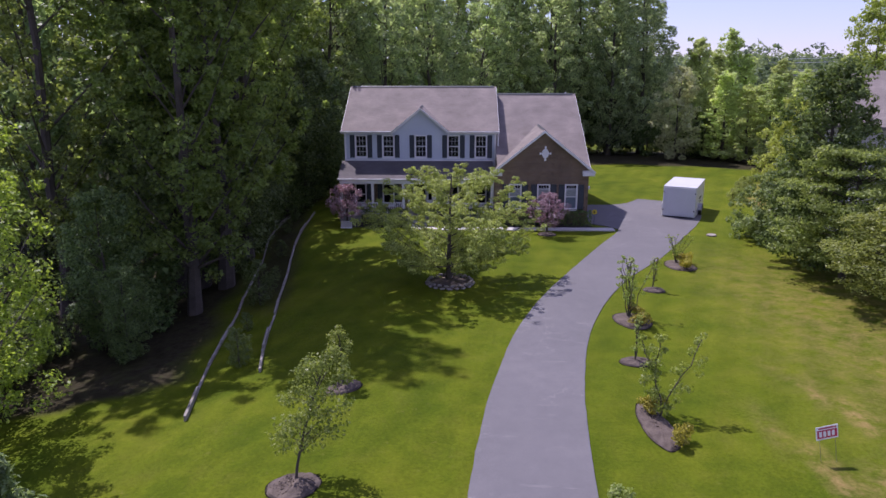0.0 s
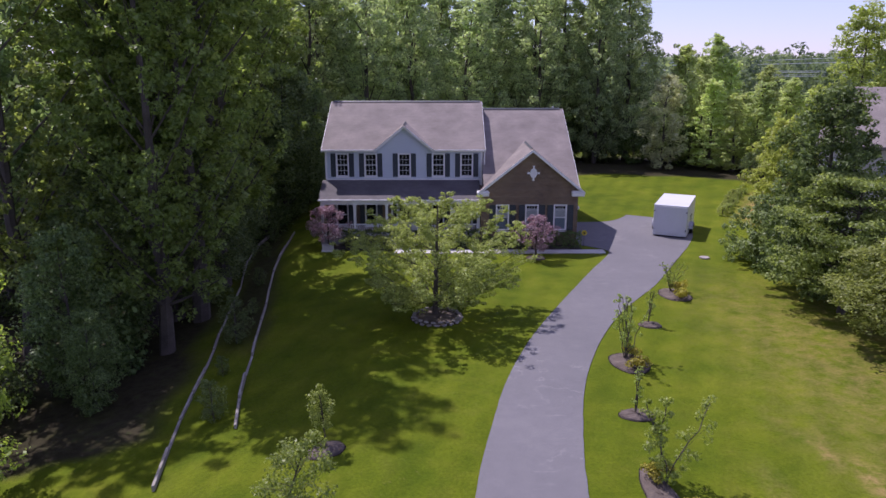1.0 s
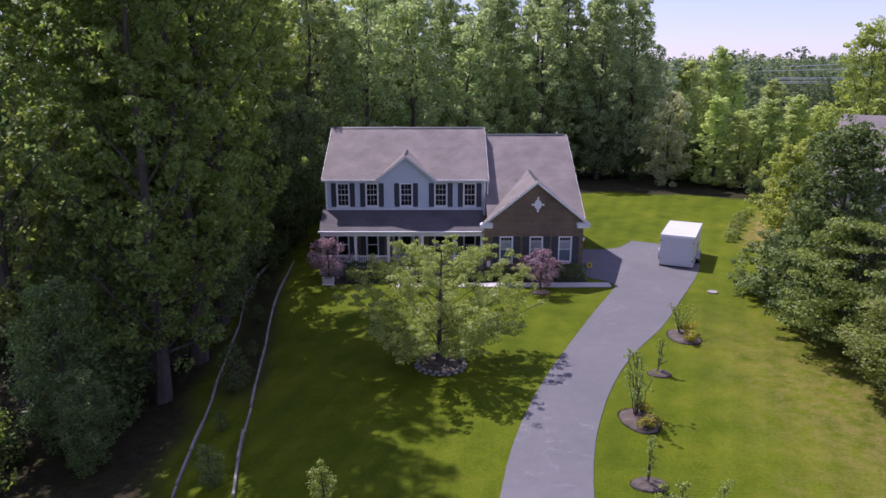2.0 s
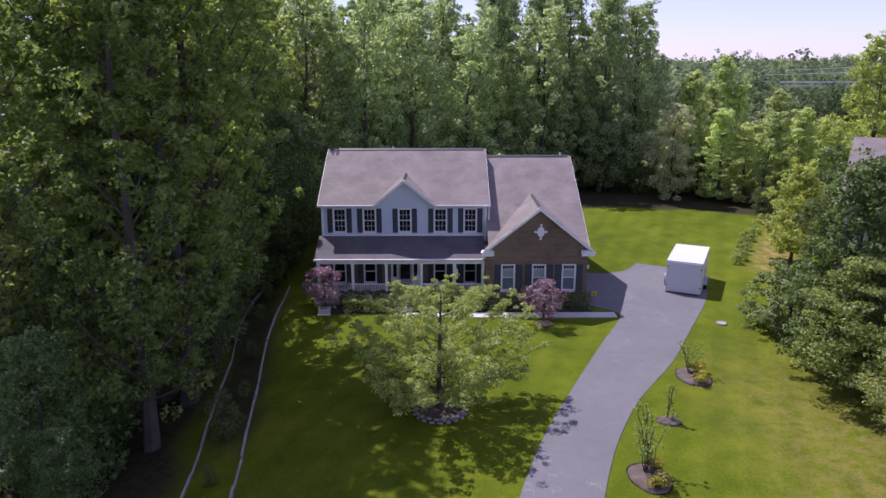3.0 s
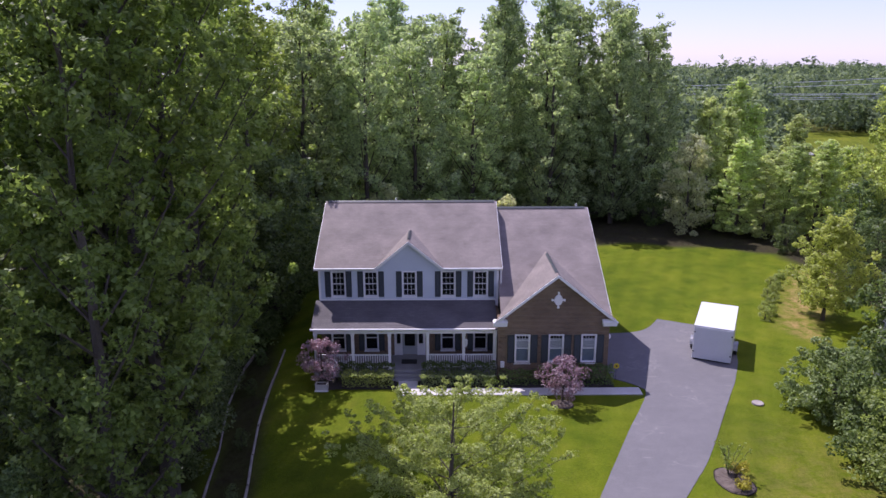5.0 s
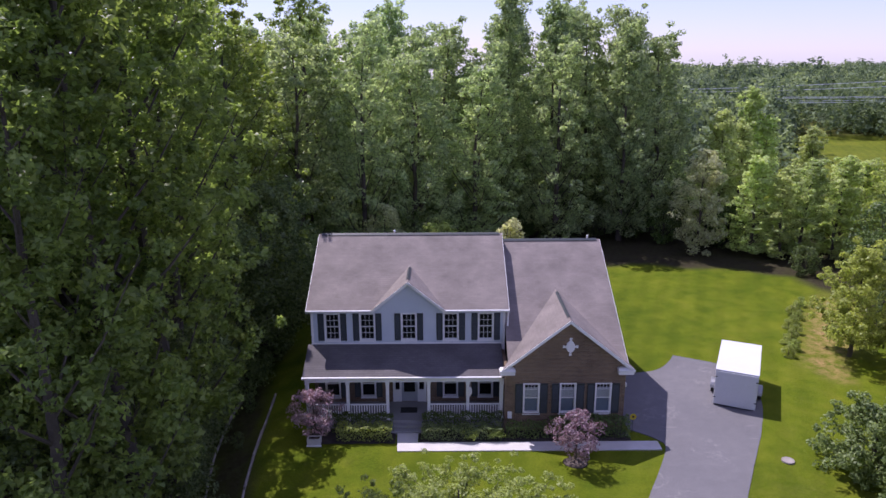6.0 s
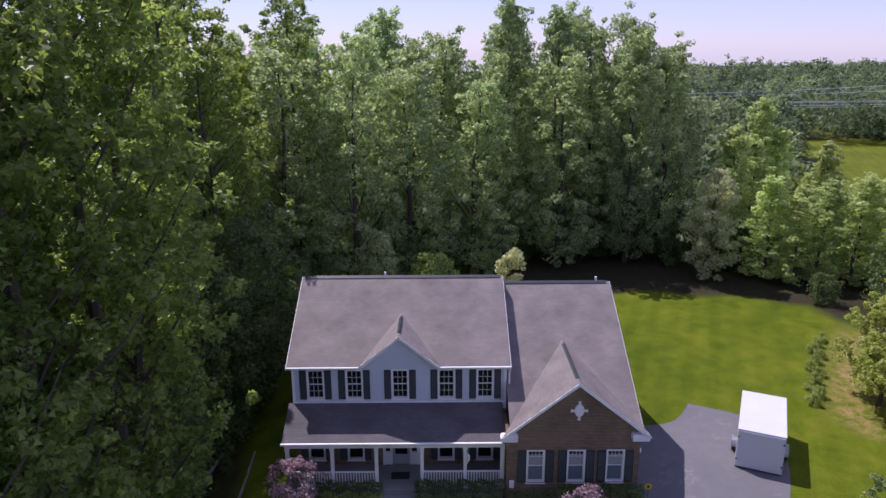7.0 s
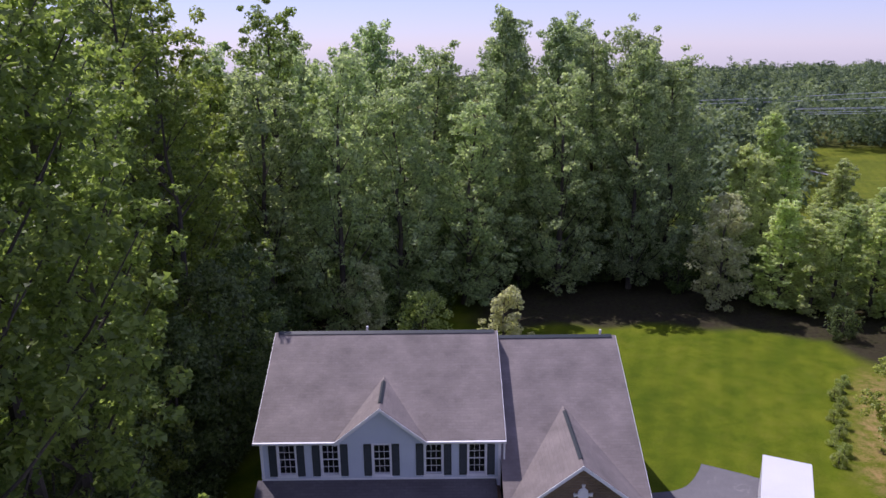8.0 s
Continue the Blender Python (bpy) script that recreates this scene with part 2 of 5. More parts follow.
LEAF_LAYER = leaf_material("layered_tree_leaves", (0.16, 0.21, 0.048), (0.38, 0.44, 0.125), 0.52)
LEAF_SPRING = leaf_material("spring_green_leaves", (0.18, 0.24, 0.045), (0.36, 0.435, 0.115), 0.55)
LEAF_FRESH_LIME = leaf_material("fresh_lime_leaves", (0.19, 0.24, 0.045), (0.41, 0.475, 0.115), 0.56)
LEAF_SAPLING = leaf_material("sapling_leaves", (0.13, 0.185, 0.03), (0.32, 0.385, 0.09), 0.5)
LEAF_PALE = leaf_material("pale_silvery_leaves", (0.32, 0.34, 0.2), (0.58, 0.6, 0.38), 0.55)
LEAF_GOLD = leaf_material("golden_shrub_leaves", (0.20, 0.18, 0.01), (0.42, 0.36, 0.03), 0.35)
# leaf tones that stand in for sun, shade and haze on the far hills
LEAF_FAR_LIGHT = leaf_material("distant_sun_paled_leaves", (0.12, 0.17, 0.08), (0.26, 0.325, 0.155), 0.4, rough=0.85)
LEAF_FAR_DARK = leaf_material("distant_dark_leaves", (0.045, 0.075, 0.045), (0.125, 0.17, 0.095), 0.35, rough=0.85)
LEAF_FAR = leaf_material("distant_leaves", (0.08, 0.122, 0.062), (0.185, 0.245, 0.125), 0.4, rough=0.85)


# ---- builders ----
def link_mesh(name, me, material, parent=None, label=""):
    me.materials.append(material) if not me.materials else None
    ob = new(name, me)
    if parent is not None:
        ob.parent = parent
        top, m = parent, Matrix.Identity(4)
        while top is not None:
            m = Matrix.Translation(top.location) @ m if top.parent is None else m
            top = top.parent
        ob.matrix_parent_inverse = m.inverted() if parent.parent is None else Matrix.Identity(4)
    return tagged(ob, label)


def part(name, bm, material, parent=None, label=""):
    """One mesh object from a bmesh, under a thing or under a part; its coordinates are the world's."""
    me = bpy.data.meshes.new(name)
    bm.to_mesh(me)
    bm.free()
    return link_mesh(name, me, material, parent, label)


def thing(name, at, label, category, group="", kind=""):
    ob = new(name)
    ob.empty_display_size = 0.3
    ob.location = at
    return tagged(ob, label, category, group, kind)


def hexa(bm, a, b):
    """A solid between two quads of four corners each, in the same order."""
    va, vb = [bm.verts.new(p) for p in a], [bm.verts.new(p) for p in b]
    bm.faces.new(va[::-1])
    bm.faces.new(vb)
    for i in range(4):
        j = (i + 1) % 4
        bm.faces.new((va[i], va[j], vb[j], vb[i]))


def box(bm, x0, x1, y0, y1, z0, z1):
    hexa(bm, [(x0, y0, z0), (x1, y0, z0), (x1, y1, z0), (x0, y1, z0)], [(x0, y0, z1), (x1, y0, z1), (x1, y1, z1), (x0, y1, z1)])


def boxes(*rows):
    bm = bmesh.new()
    for r in rows:
        box(bm, *r)
    return bm


def bevelled(bm, width, segments=1):
    bmesh.ops.recalc_face_normals(bm, faces=bm.faces)
    bmesh.ops.bevel(bm, geom=bm.edges[:], offset=width, segments=segments, affect="EDGES", profile=0.5)
    return bm


def prism(bm, outline, axis, a, b):
    """An outline of (u, z) pairs pushed along x or y from a to b."""
    def at(u, z, w):
        return (w, u, z) if axis == "x" else (u, w, z)
    va, vb = [bm.verts.new(at(u, z, a)) for u, z in outline], [bm.verts.new(at(u, z, b)) for u, z in outline]
    bm.faces.new(va)
    bm.faces.new(vb[::-1])
    n = len(outline)
    for i in range(n):
        bm.faces.new((va[i], vb[i], vb[(i + 1) % n], va[(i + 1) % n]))
    bmesh.ops.recalc_face_normals(bm, faces=bm.faces)


def tube(bm, points, radii, sides=6):
    """A tapered round stem along points."""
    rings = []
    for i, p in enumerate(points):
        p = Vector(p)
        d = (Vector(points[min(i + 1, len(points) - 1)]) - Vector(points[max(i - 1, 0)])).normalized()
        u = d.orthogonal().normalized()
        v = d.cross(u)
        rings.append([bm.verts.new(p + radii[i] * (math.cos(k * math.tau / sides) * u + math.sin(k * math.tau / sides) * v)) for k in range(sides)])
    for r0, r1 in zip(rings, rings[1:]):
        # match the nearest corner, so that the skin does not twist
        best = min(range(sides), key=lambda s: sum((r0[k].co - r1[(k + s) % sides].co).length for k in range(sides)))
        for k in range(sides):
            bm.faces.new((r0[k], r0[(k + 1) % sides], r1[(k + 1 + best) % sides], r1[(k + best) % sides]))
        rings[rings.index(r1)] = r1[best:] + r1[:best]
        r1[:] = r1[best:] + r1[:best]
    bm.faces.new(rings[-1])
    bm.faces.new(rings[0][::-1])


def quads_mesh(name, corners):
    """A mesh of separate leaves; corners: array of leaf by corner by 3."""
    n, c = corners.shape[:2]
    me = bpy.data.meshes.new(name)
    me.vertices.add(c * n)
    me.vertices.foreach_set("co", np.ascontiguousarray(corners, dtype=np.float32).ravel())
    me.loops.add(c * n)
    me.loops.foreach_set("vertex_index", np.arange(c * n, dtype=np.int32))
    me.polygons.add(n)
    me.polygons.foreach_set("loop_start", np.arange(0, c * n, c, dtype=np.int32))
    me.update(calc_edges=True)
    return me


def unit(a):
    return a / np.maximum(np.linalg.norm(a, axis=1, keepdims=True), 1e-6)


def small_leaves(rng, points, facing, size):
    """A pointed three-cornered leaf at every point, for crowns seen from afar."""
    n = len(points)
    normal = unit(facing + rng.normal(0, 0.6, (n, 3)))
    u = unit(np.cross(normal, rng.normal(0, 1, (n, 3))))
    v = np.cross(normal, u)
    s = size * rng.uniform(0.6, 1.3, (n, 1))
    return np.stack([points + u * s * 0.6, points - u * s * 0.35 + v * s * 0.42, points - u * s * 0.35 - v * s * 0.42], axis=1)


def leaves(rng, points, facing, size, narrow=0.6):
    """A kite-shaped leaf, slightly folded, at every point."""
    n = len(points)
    normal = unit(facing + rng.normal(0, 0.55, (n, 3)))
    u = unit(np.cross(normal, rng.normal(0, 1, (n, 3))))
    v = np.cross(normal, u)
    s = size * rng.uniform(0.6, 1.3, (n, 1))
    fold = normal * s * 0.12
    return np.stack([points - u * s * 0.5, points + v * s * narrow * 0.5 - u * s * 0.08 + fold, points + u * s * 0.5, points - v * s * narrow * 0.5 - u * s * 0.08 + fold], axis=1)


def clump_leaves(rng, centres, radii, per, size, squash=0.75, narrow=0.6, small=False):
    """Leaves on the shells of many small clumps."""
    k = len(centres)
    d = unit(rng.normal(0, 1, (k * per, 3)))
    r = rng.uniform(0.25, 1.0, (k * per, 1)) ** 0.5
    pts = np.repeat(centres, per, axis=0) + d * r * np.repeat(radii, per)[:, None] * np.array([1, 1, squash])
    facing = d * 0.6 + np.array([0, 0, 0.55])
    return small_leaves(rng, pts, facing, size) if small else leaves(rng, pts, facing, size, narrow)


SHAPES = {
    "oval": lambda f: math.sin(math.pi * min(1, max(0.0, f * 0.86 + 0.12))) ** 0.55,
    "cone": lambda f: max(0.06, (1 - f) ** 0.8) * min(1, 0.55 + f * 3),
    "dome": lambda f: math.sqrt(max(0.0, 1 - (max(0, f - 0.25) / 0.76) ** 2)) * min(1, 0.75 + f),
    "spire": lambda f: ((1 - f) ** 0.85 * 0.95 + 0.05) * min(1, 0.5 + 2.2 * f),
    "vase": lambda f: min(1.0, 0.5 + 1.6 * f) * max(0.0, 1 - max(0.0, f - 0.3) / 0.72) ** 0.62,
    "umbrella": lambda f: min(1.0, 0.62 + 1.1 * f) * (1 - 0.6 * (max(0.0, f - 0.4) / 0.6) ** 1.6),
    "round": lambda f: math.sqrt(max(0.0, 1 - (2 * f - 1) ** 2)) * 0.97 + 0.03,
}


def make_tree(name, seed, height, spread, bare, shape, leaf_mat, clumps, per, leaf, trunk_r, clump_r, label, category="tree", squash=0.75,
              stems=1, tiers=0, narrow=0.6, wander=0.04, limbs=26, hollow=0.35, small=False, ascend=0.75, tilt=(0.0, 0.0), plume=0):
    """A tree or shrub with its base at the origin: trunk with limbs, and a crown of clumped leaves."""
    rng = np.random.default_rng(seed)
    top = thing(name, (0, 0, 0), label, category)
    wood = []
    axes = []
    for s in range(stems):
        bm = bmesh.new()
        wood.append(bm)
        lean = rng.normal(0, wander * height * (0.35 if stems == 1 else 1.1), 2)
        lean = (lean[0] + tilt[0], lean[1] + tilt[1])
        n = 7
        pts = [Vector((lean[0] * (i / n) ** 1.3 + rng.normal(0, wander * height * 0.12) * (i > 0), lean[1] * (i / n) ** 1.3 + rng.normal(0, wander * height * 0.12) * (i > 0), height * 0.93 * i / n)) for i in range(n + 1)]
        pts[0].z = -0.15
        tube(bm, pts, [trunk_r * (1.35 if i == 0 else 1.0) * (1 - 0.9 * i / n) + 0.012 for i in range(n + 1)], 7)
        axes.append(pts)

    def on_axis(pts, z):
        f = min(max(z / (height * 0.93), 0), 0.999) * (len(pts) - 1)
        i = int(f)
        return pts[i].lerp(pts[i + 1], f - i)

    centres, radii, ribs = [], [], []
    crown_h = height * (1 - bare)
    for i in range(clumps if plume else 0):
        # a limb that climbs to the crown's outline, with smaller and smaller clumps along it
        f = min(0.985, 0.04 + 0.95 * (i + rng.uniform(0, 1)) / clumps)
        z = height * bare + crown_h * f
        a = i * 2.4 + rng.normal(0, 0.35)
        r = spread * SHAPES[shape](f) * (0.74 + 0.3 * rng.uniform() + 0.14 * math.sin(3 * a + seed))
        root = on_axis(axes[i % stems], max(height * max(0.06, bare * 0.8), z - 0.35 * clump_r - r * ascend * rng.uniform(0.7, 1.2)))
        axis_top = on_axis(axes[i % stems], z)
        tip = Vector((axis_top.x + r * math.cos(a), axis_top.y + r * math.sin(a), z))
        mid = root.lerp(tip, 0.5) + Vector((math.cos(a), math.sin(a), 0)) * r * 0.14
        ribs.append((i, root, mid, tip))
        for k in range(plume):
            t = 0.3 + 0.74 * (k + rng.uniform(0.2, 0.8)) / plume
            p = root * (1 - t) ** 2 + mid * (2 * t * (1 - t)) + tip * t * t
            jig = clump_r * 0.55
            centres.append(p + Vector((rng.normal(0, jig), rng.normal(0, jig), rng.normal(0, jig * 0.8))))
            radii.append(clump_r * rng.uniform(0.5, 1.2) * (1.1 - 0.4 * t))
    for i, root, mid, tip in ribs[::2]:
        w = max(0.012, trunk_r * 0.34 * (1 - 0.6 * tip.z / height))
        tube(wood[i % stems], [root, mid.lerp(root.lerp(tip, 0.5), 0.5), tip], [w, w * 0.6, w * 0.2], 5)
    if plume:
        clumps, limbs = len(centres), 0
    for i in range(0 if plume else clumps):
        f = (i + rng.uniform(0, 1)) / clumps
        if tiers:
            f = (math.floor(f * tiers) + 0.5 + rng.normal(0, 0.08)) / tiers
        f = min(max(f, 0.02), 0.99)
        z = height * bare + crown_h * f
        a = rng.uniform(0, math.tau)
        lump = 0.86 + 0.16 * math.sin(3 * a + seed) + 0.1 * math.sin(7 * f * 3 + seed * 2 + a)
        r = spread * SHAPES[shape](f) * lump * (hollow + (1 - hollow) * math.sqrt(rng.uniform(0, 1)))
        base = on_axis(axes[i % stems], z)
        c = Vector((base.x + r * math.cos(a), base.y + r * math.sin(a), z + rng.normal(0, 0.02 * height)))
        c.z = min(c.z, height - clump_r * 0.3)
        centres.append(c)
        radii.append(clump_r * rng.uniform(0.65, 1.25) * (0.55 + 0.45 * SHAPES[shape](f)))
    order = rng.permutation(clumps)[:limbs]
    for i in order:
        c = centres[i]
        reach = math.hypot(c.x, c.y)
        start = on_axis(axes[i % stems], max(height * max(0.08, bare * 0.8), c.z - 0.25 * clump_r - reach * (0.25 if tiers else ascend)))
        mid = start.lerp(c, 0.5) + Vector((0, 0, reach * 0.06))
        w = max(0.007 if trunk_r < 0.02 else 0.012, trunk_r * 0.36 * (1 - 0.6 * c.z / height))
        tube(wood[i % stems], [start, mid, c], [w, w * 0.6, w * 0.2], 5)
    for bm in wood:
        part("trunk" if stems == 1 else "stem", bm, BARK, top)
    me = quads_mesh("crown", clump_leaves(rng, np.array(centres), np.array(radii), per, leaf, squash, narrow, small))
    link_mesh("crown", me, leaf_mat, top)
    return top


def smooth(a, b, x):
    t = min(max((x - a) / (b - a), 0.0), 1.0)
    return t * t * (3 - 2 * t)


def ground_z(x, y):
    """The lie of the land: level round the house and drive, falling to the woods, and a valley with a far hill."""
    lawn = -0.15 * max(0.0, -x - 2.2)
    lawn = max(lawn, -2.0 + 0.02 * lawn)
    by_house = -0.25 * max(0.0, -x - 9.0)
    by_house = max(by_house, -1.8)
    k = smooth(36, 46, y)
    near = lawn * (1 - k) + by_house * k
    valley = -3.0 * smooth(80, 115, y) + 3.0 * smooth(95, 130, y) * smooth(-10, 50, x) + 2.6 * smooth(185, 290, y) * smooth(-10, 60, x) + 3.5 * smooth(150, 400, y) * smooth(80, -40, x) - 70.0 * smooth(400, 2000, y)
    roll = 0.05 * math.sin(x * 0.37 + 1.0) * math.sin(y * 0.29)
    return near + valley + roll * smooth(6, 12, abs(x - 5) + abs(y - 48) * 0.3) * 0.5


def edge_x(y):
    """Where the woods beside the lawn begin."""
    return -9.4 - 0.145 * (min(y, 46.0) - 22.0) + 1.6 * smooth(48, 58, y) - 10.0 * smooth(24.4, 21.2, y)


def woods(x, y):
    """How far a place lies inside the woods: 1 deep inside, 0 on the lawn."""
    left_edge = edge_x(y) + 0.3 * math.sin(y * 0.9)
    back_edge = 85.0 - 11.0 * smooth(3, -3, x) - 0.9 * max(0, x - 20) + 0.8 * math.sin(x * 0.5)
    right_edge = 31.0 + 0.8 * math.sin(y * 0.6) if y > 54 else 40.0
    inside = max(smooth(left_edge + 0.6, left_edge - 0.9, x), smooth(back_edge - 0.8, back_edge + 0.8, y), smooth(right_edge - 1, right_edge + 1, x))
    meadow = smooth(57, 61, x - 0.45 * (y - 140)) * smooth(104, 110, y) * smooth(178, 174, y + 1.1 * max(0.0, x - 84)) * smooth(112, 104, x)
    return inside * (1 - meadow)


def strip(x, y):
    """The bare planted strip between the two lines of timber."""
    far, near = -9.0 - 0.148 * (y - 23), -6.8 - 0.15 * (y - 25)
    return 0.85 * smooth(far - 0.3, far + 0.5, x) * smooth(near + 0.3, near - 0.5, x) * smooth(29, 35, y) * smooth(55, 52, y)


def shade_floor(x, y):
    """The floor below the trees behind the lawn: bare litter, with the trees' shade put into its dark colour."""
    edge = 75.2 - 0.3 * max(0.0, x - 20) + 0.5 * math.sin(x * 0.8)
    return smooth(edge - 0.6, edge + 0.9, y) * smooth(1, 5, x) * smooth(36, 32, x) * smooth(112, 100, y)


# ---- ground ----
def build_ground():
    xs = np.unique(np.concatenate([np.linspace(-900, -60, 15), np.arange(-60, 60.1, 0.6), np.linspace(60, 140, 28), np.linspace(140, 1200, 15)]))
    ys = np.unique(np.concatenate([np.linspace(-600, -10, 12), np.arange(-10, 90.1, 0.6), np.linspace(90, 260, 60), np.linspace(260, 2000, 16)]))
    verts = [(x, y, ground_z(x, y)) for y in ys for x in xs]
    w = len(xs)
    faces = [(j * w + i, j * w + i + 1, (j + 1) * w + i + 1, (j + 1) * w + i) for j in range(len(ys) - 1) for i in range(w - 1)]
    me = bpy.data.meshes.new("ground")
    me.from_pydata(verts, [], faces)
    me.shade_smooth()
    litter_and_shade = me.attributes.new("litter_and_shade", "FLOAT", "POINT")
    litter_and_shade.data.foreach_set("value", [max(woods(x, y) * smooth(112, 100, y), 0.6 * smooth(172, 178, y) * woods(x, y), strip(x, y), shade_floor(x, y)) for x, y, _ in verts])

    def dryness(x, y):
        strip = smooth(2.6, 0.6, abs(x - (0.56 * (y - 57.0) + 25.4))) * smooth(52, 57, y) * smooth(69, 63, y)
        tracks = 1.0 * smooth(0.55, 0.1, abs(x - (13.4 - 0.3 * (y - 17)))) * smooth(26, 19, y) + 0.9 * smooth(1.6, 0.4, math.hypot(x - 11.9, y - 15.9)) + 0.9 * smooth(0.5, 0.1, abs(x - (10.3 - 0.2 * (y - 16)))) * smooth(22, 16, y)
        field = 0.4 * smooth(10, 16, x) * smooth(45, 30, y)
        far = max(0.12 * smooth(105, 120, y), 1.0 * smooth(2.2, 0.5, math.hypot((x - 23.6) * 1.5, (y - 53.6) * 0.7)))
        return min(1.0, max(strip * 0.9, tracks, field, far))
    dry = me.attributes.new("dry", "FLOAT", "POINT")
    dry.data.foreach_set("value", [dryness(x, y) for x, y, _ in verts])
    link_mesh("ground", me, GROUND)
    tagged(bpy.data.objects["ground"], "mown green lawn running into dark woodland floor, partly darkened for tree shade", "ground", kind="structure")


build_ground()


def spline(points, steps):
    """A smooth line through points."""
    p = [Vector(q) for q in points]
    p = [2 * p[0] - p[1]] + p + [2 * p[-1] - p[-2]]
    out = []
    for i in range(1, len(p) - 2):
        for s in range(steps):
            t = s / steps
            out.append(0.5 * (2 * p[i] + (p[i + 1] - p[i - 1]) * t + (2 * p[i - 1] - 5 * p[i] + 4 * p[i + 1] - p[i + 2]) * t * t + (3 * p[i] - p[i - 1] - 3 * p[i + 1] + p[i + 2]) * t ** 3))
    return out + [p[-2]]


def slab(name, outline, z, thick, material, label, category, kind="structure"):
    """A flat piece of paving with an outline of (x, y) pairs."""
    bm = bmesh.new()
    va, vb = [bm.verts.new((x, y, z)) for x, y in outline], [bm.verts.new((x, y, z - thick)) for x, y in outline]
    bm.faces.new(va)
    n = len(outline)
    for i in range(n):
        bm.faces.new((va[i], vb[i], vb[(i + 1) % n], va[(i + 1) % n]))
    bmesh.ops.recalc_face_normals(bm, faces=bm.faces)
    ob = part(name, bm, material)
    return tagged(ob, label, category, kind=kind)


right_side = spline([(3.0, -34, 0), (2.9, -12, 0), (3.4, 9, 0), (3.9, 15.4, 0), (4.35, 19.8, 0), (4.82, 22.7, 0), (5.48, 25.8, 0), (6.74, 29.5, 0), (8.55, 33.3, 0), (10.3, 35.95, 0), (11.75, 38.1, 0), (14.4, 42.9, 0), (16.4, 46.6, 0), (17.7, 50.0, 0), (17.6, 53.4, 0), (16.6, 54.4, 0)], 6)
left_side = spline([(14.5, 55.5, 0), (13.95, 54.6, 0), (13.0, 53.5, 0), (11.7, 53.0, 0), (9.3, 52.9, 0)], 5) + spline([(9.2, 46.3, 0), (10.45, 45.2, 0), (10.5, 44.1, 0), (8.6, 40.3, 0), (6.65, 36.2, 0), (4.27, 31.0, 0), (2.67, 26.4, 0), (1.89, 23.1, 0), (1.32, 20.3, 0), (0.91, 17.4, 0), (0.62, 14.8, 0), (0.2, 9, 0), (-0.3, -12, 0), (-0.2, -34, 0)], 6)
edge_rng = np.random.default_rng(4)
slab("driveway", [(p.x + edge_rng.normal(0, 0.008), p.y) for p in right_side + left_side], 0.03, 0.12, ASPHALT, "curving worn grey asphalt driveway with pale scuffs", "driveway")
slab("front_walk", [(-2.75, 44.25), (10.4, 44.25), (10.4, 45.05), (-1.75, 45.05), (-1.75, 46.3), (-2.85, 46.3), (-2.85, 44.25)][:-1], 0.05, 0.15, CONCRETE, "pale concrete front walk leading to the porch", "path")


# ---- the house ----
house = thing("house", (-2.3, 48.65, 0), "two-storey house, pale blue siding, brown brick garage, mauve-brown shingle roof", "house")
FRONT, BACK, LEFT, RIGHT = 48.65, 58.8, -7.5, 2.88
EAVE_Y, EAVE_Z, RIDGE_Y, RIDGE_Z = 48.38, 5.95, 53.7, 8.75
WING_L, WING_R, WING_F, WING_B = 2.72, 8.9, 46.25, 62.3
WEAVE_Y, WEAVE_Z, WRIDGE_Y, WRIDGE_Z = 45.98, 3.58, 54.28, 8.2
UPPER = [(c - 0.38, c + 0.38, 4.14, 5.63) for c in (-6.38, -4.5, -2.27, -0.02, 1.86)]
LOWER = [(c - 0.37, c + 0.37, 0.78, 2.28) for c in (-6.5, -4.55, -0.05, 1.88)]
GARAGE = [(c - 0.38, c + 0.38, 1.04, 2.66) for c in (4.09, 5.97, 7.79)]
DOORWAY = (-3.12, -1.46, 0.45, 2.62)
MESHES = {}


def wall_cells(x0, x1, z0, z1, holes):
    xs = sorted({x0, x1, *(h[0] for h in holes), *(h[1] for h in holes)})
    zs = sorted({z0, z1, *(h[2] for h in holes), *(h[3] for h in holes)})
    for a, b in zip(xs, xs[1:]):
        for c, d in zip(zs, zs[1:]):
            mx, mz = (a + b) / 2, (c + d) / 2
            if not any(h[0] < mx < h[1] and h[2] < mz < h[3] for h in holes):
                yield a, b, c, d


def wall_bmesh(x0, x1, y0, y1, z0, z1, holes):
    bm = bmesh.new()
    for a, b, c, d in wall_cells(x0, x1, z0, z1, holes):
        box(bm, a, b, y0, y1, c, d)
    bmesh.ops.remove_doubles(bm, verts=bm.verts, dist=0.0005)
    return bm


def lap_boards(bm, x0, x1, z0, z1, y, holes, gable=None):
    """Overlapping boards, each leaning out at its foot; gable: (centre, foot, apex z, half width) trims them to a triangle."""
    z = z0
    while z < z1 - 0.02:
        zt = min(z + 0.115, z1)
        a, b = x0, x1
        if gable:
            cx, zf, za, hw = gable
            half = hw * (za - zt) / (za - zf)
            a, b = cx - half, cx + half
        cuts = sorted((h[0] - 0.04, h[1] + 0.04) for h in holes if h[2] - 0.04 < (z + zt) / 2 < h[3] + 0.04)
        start = a
        for c0, c1 in cuts + [(b, b)]:
            if c0 - start > 0.03:
                hexa(bm, [(start, y - 0.02, z), (c0, y - 0.02, z), (c0, y, z), (start, y, z)], [(start, y - 0.005, zt), (c0, y - 0.005, zt), (c0, y, zt), (start, y, zt)])
            start = c1
        z = zt


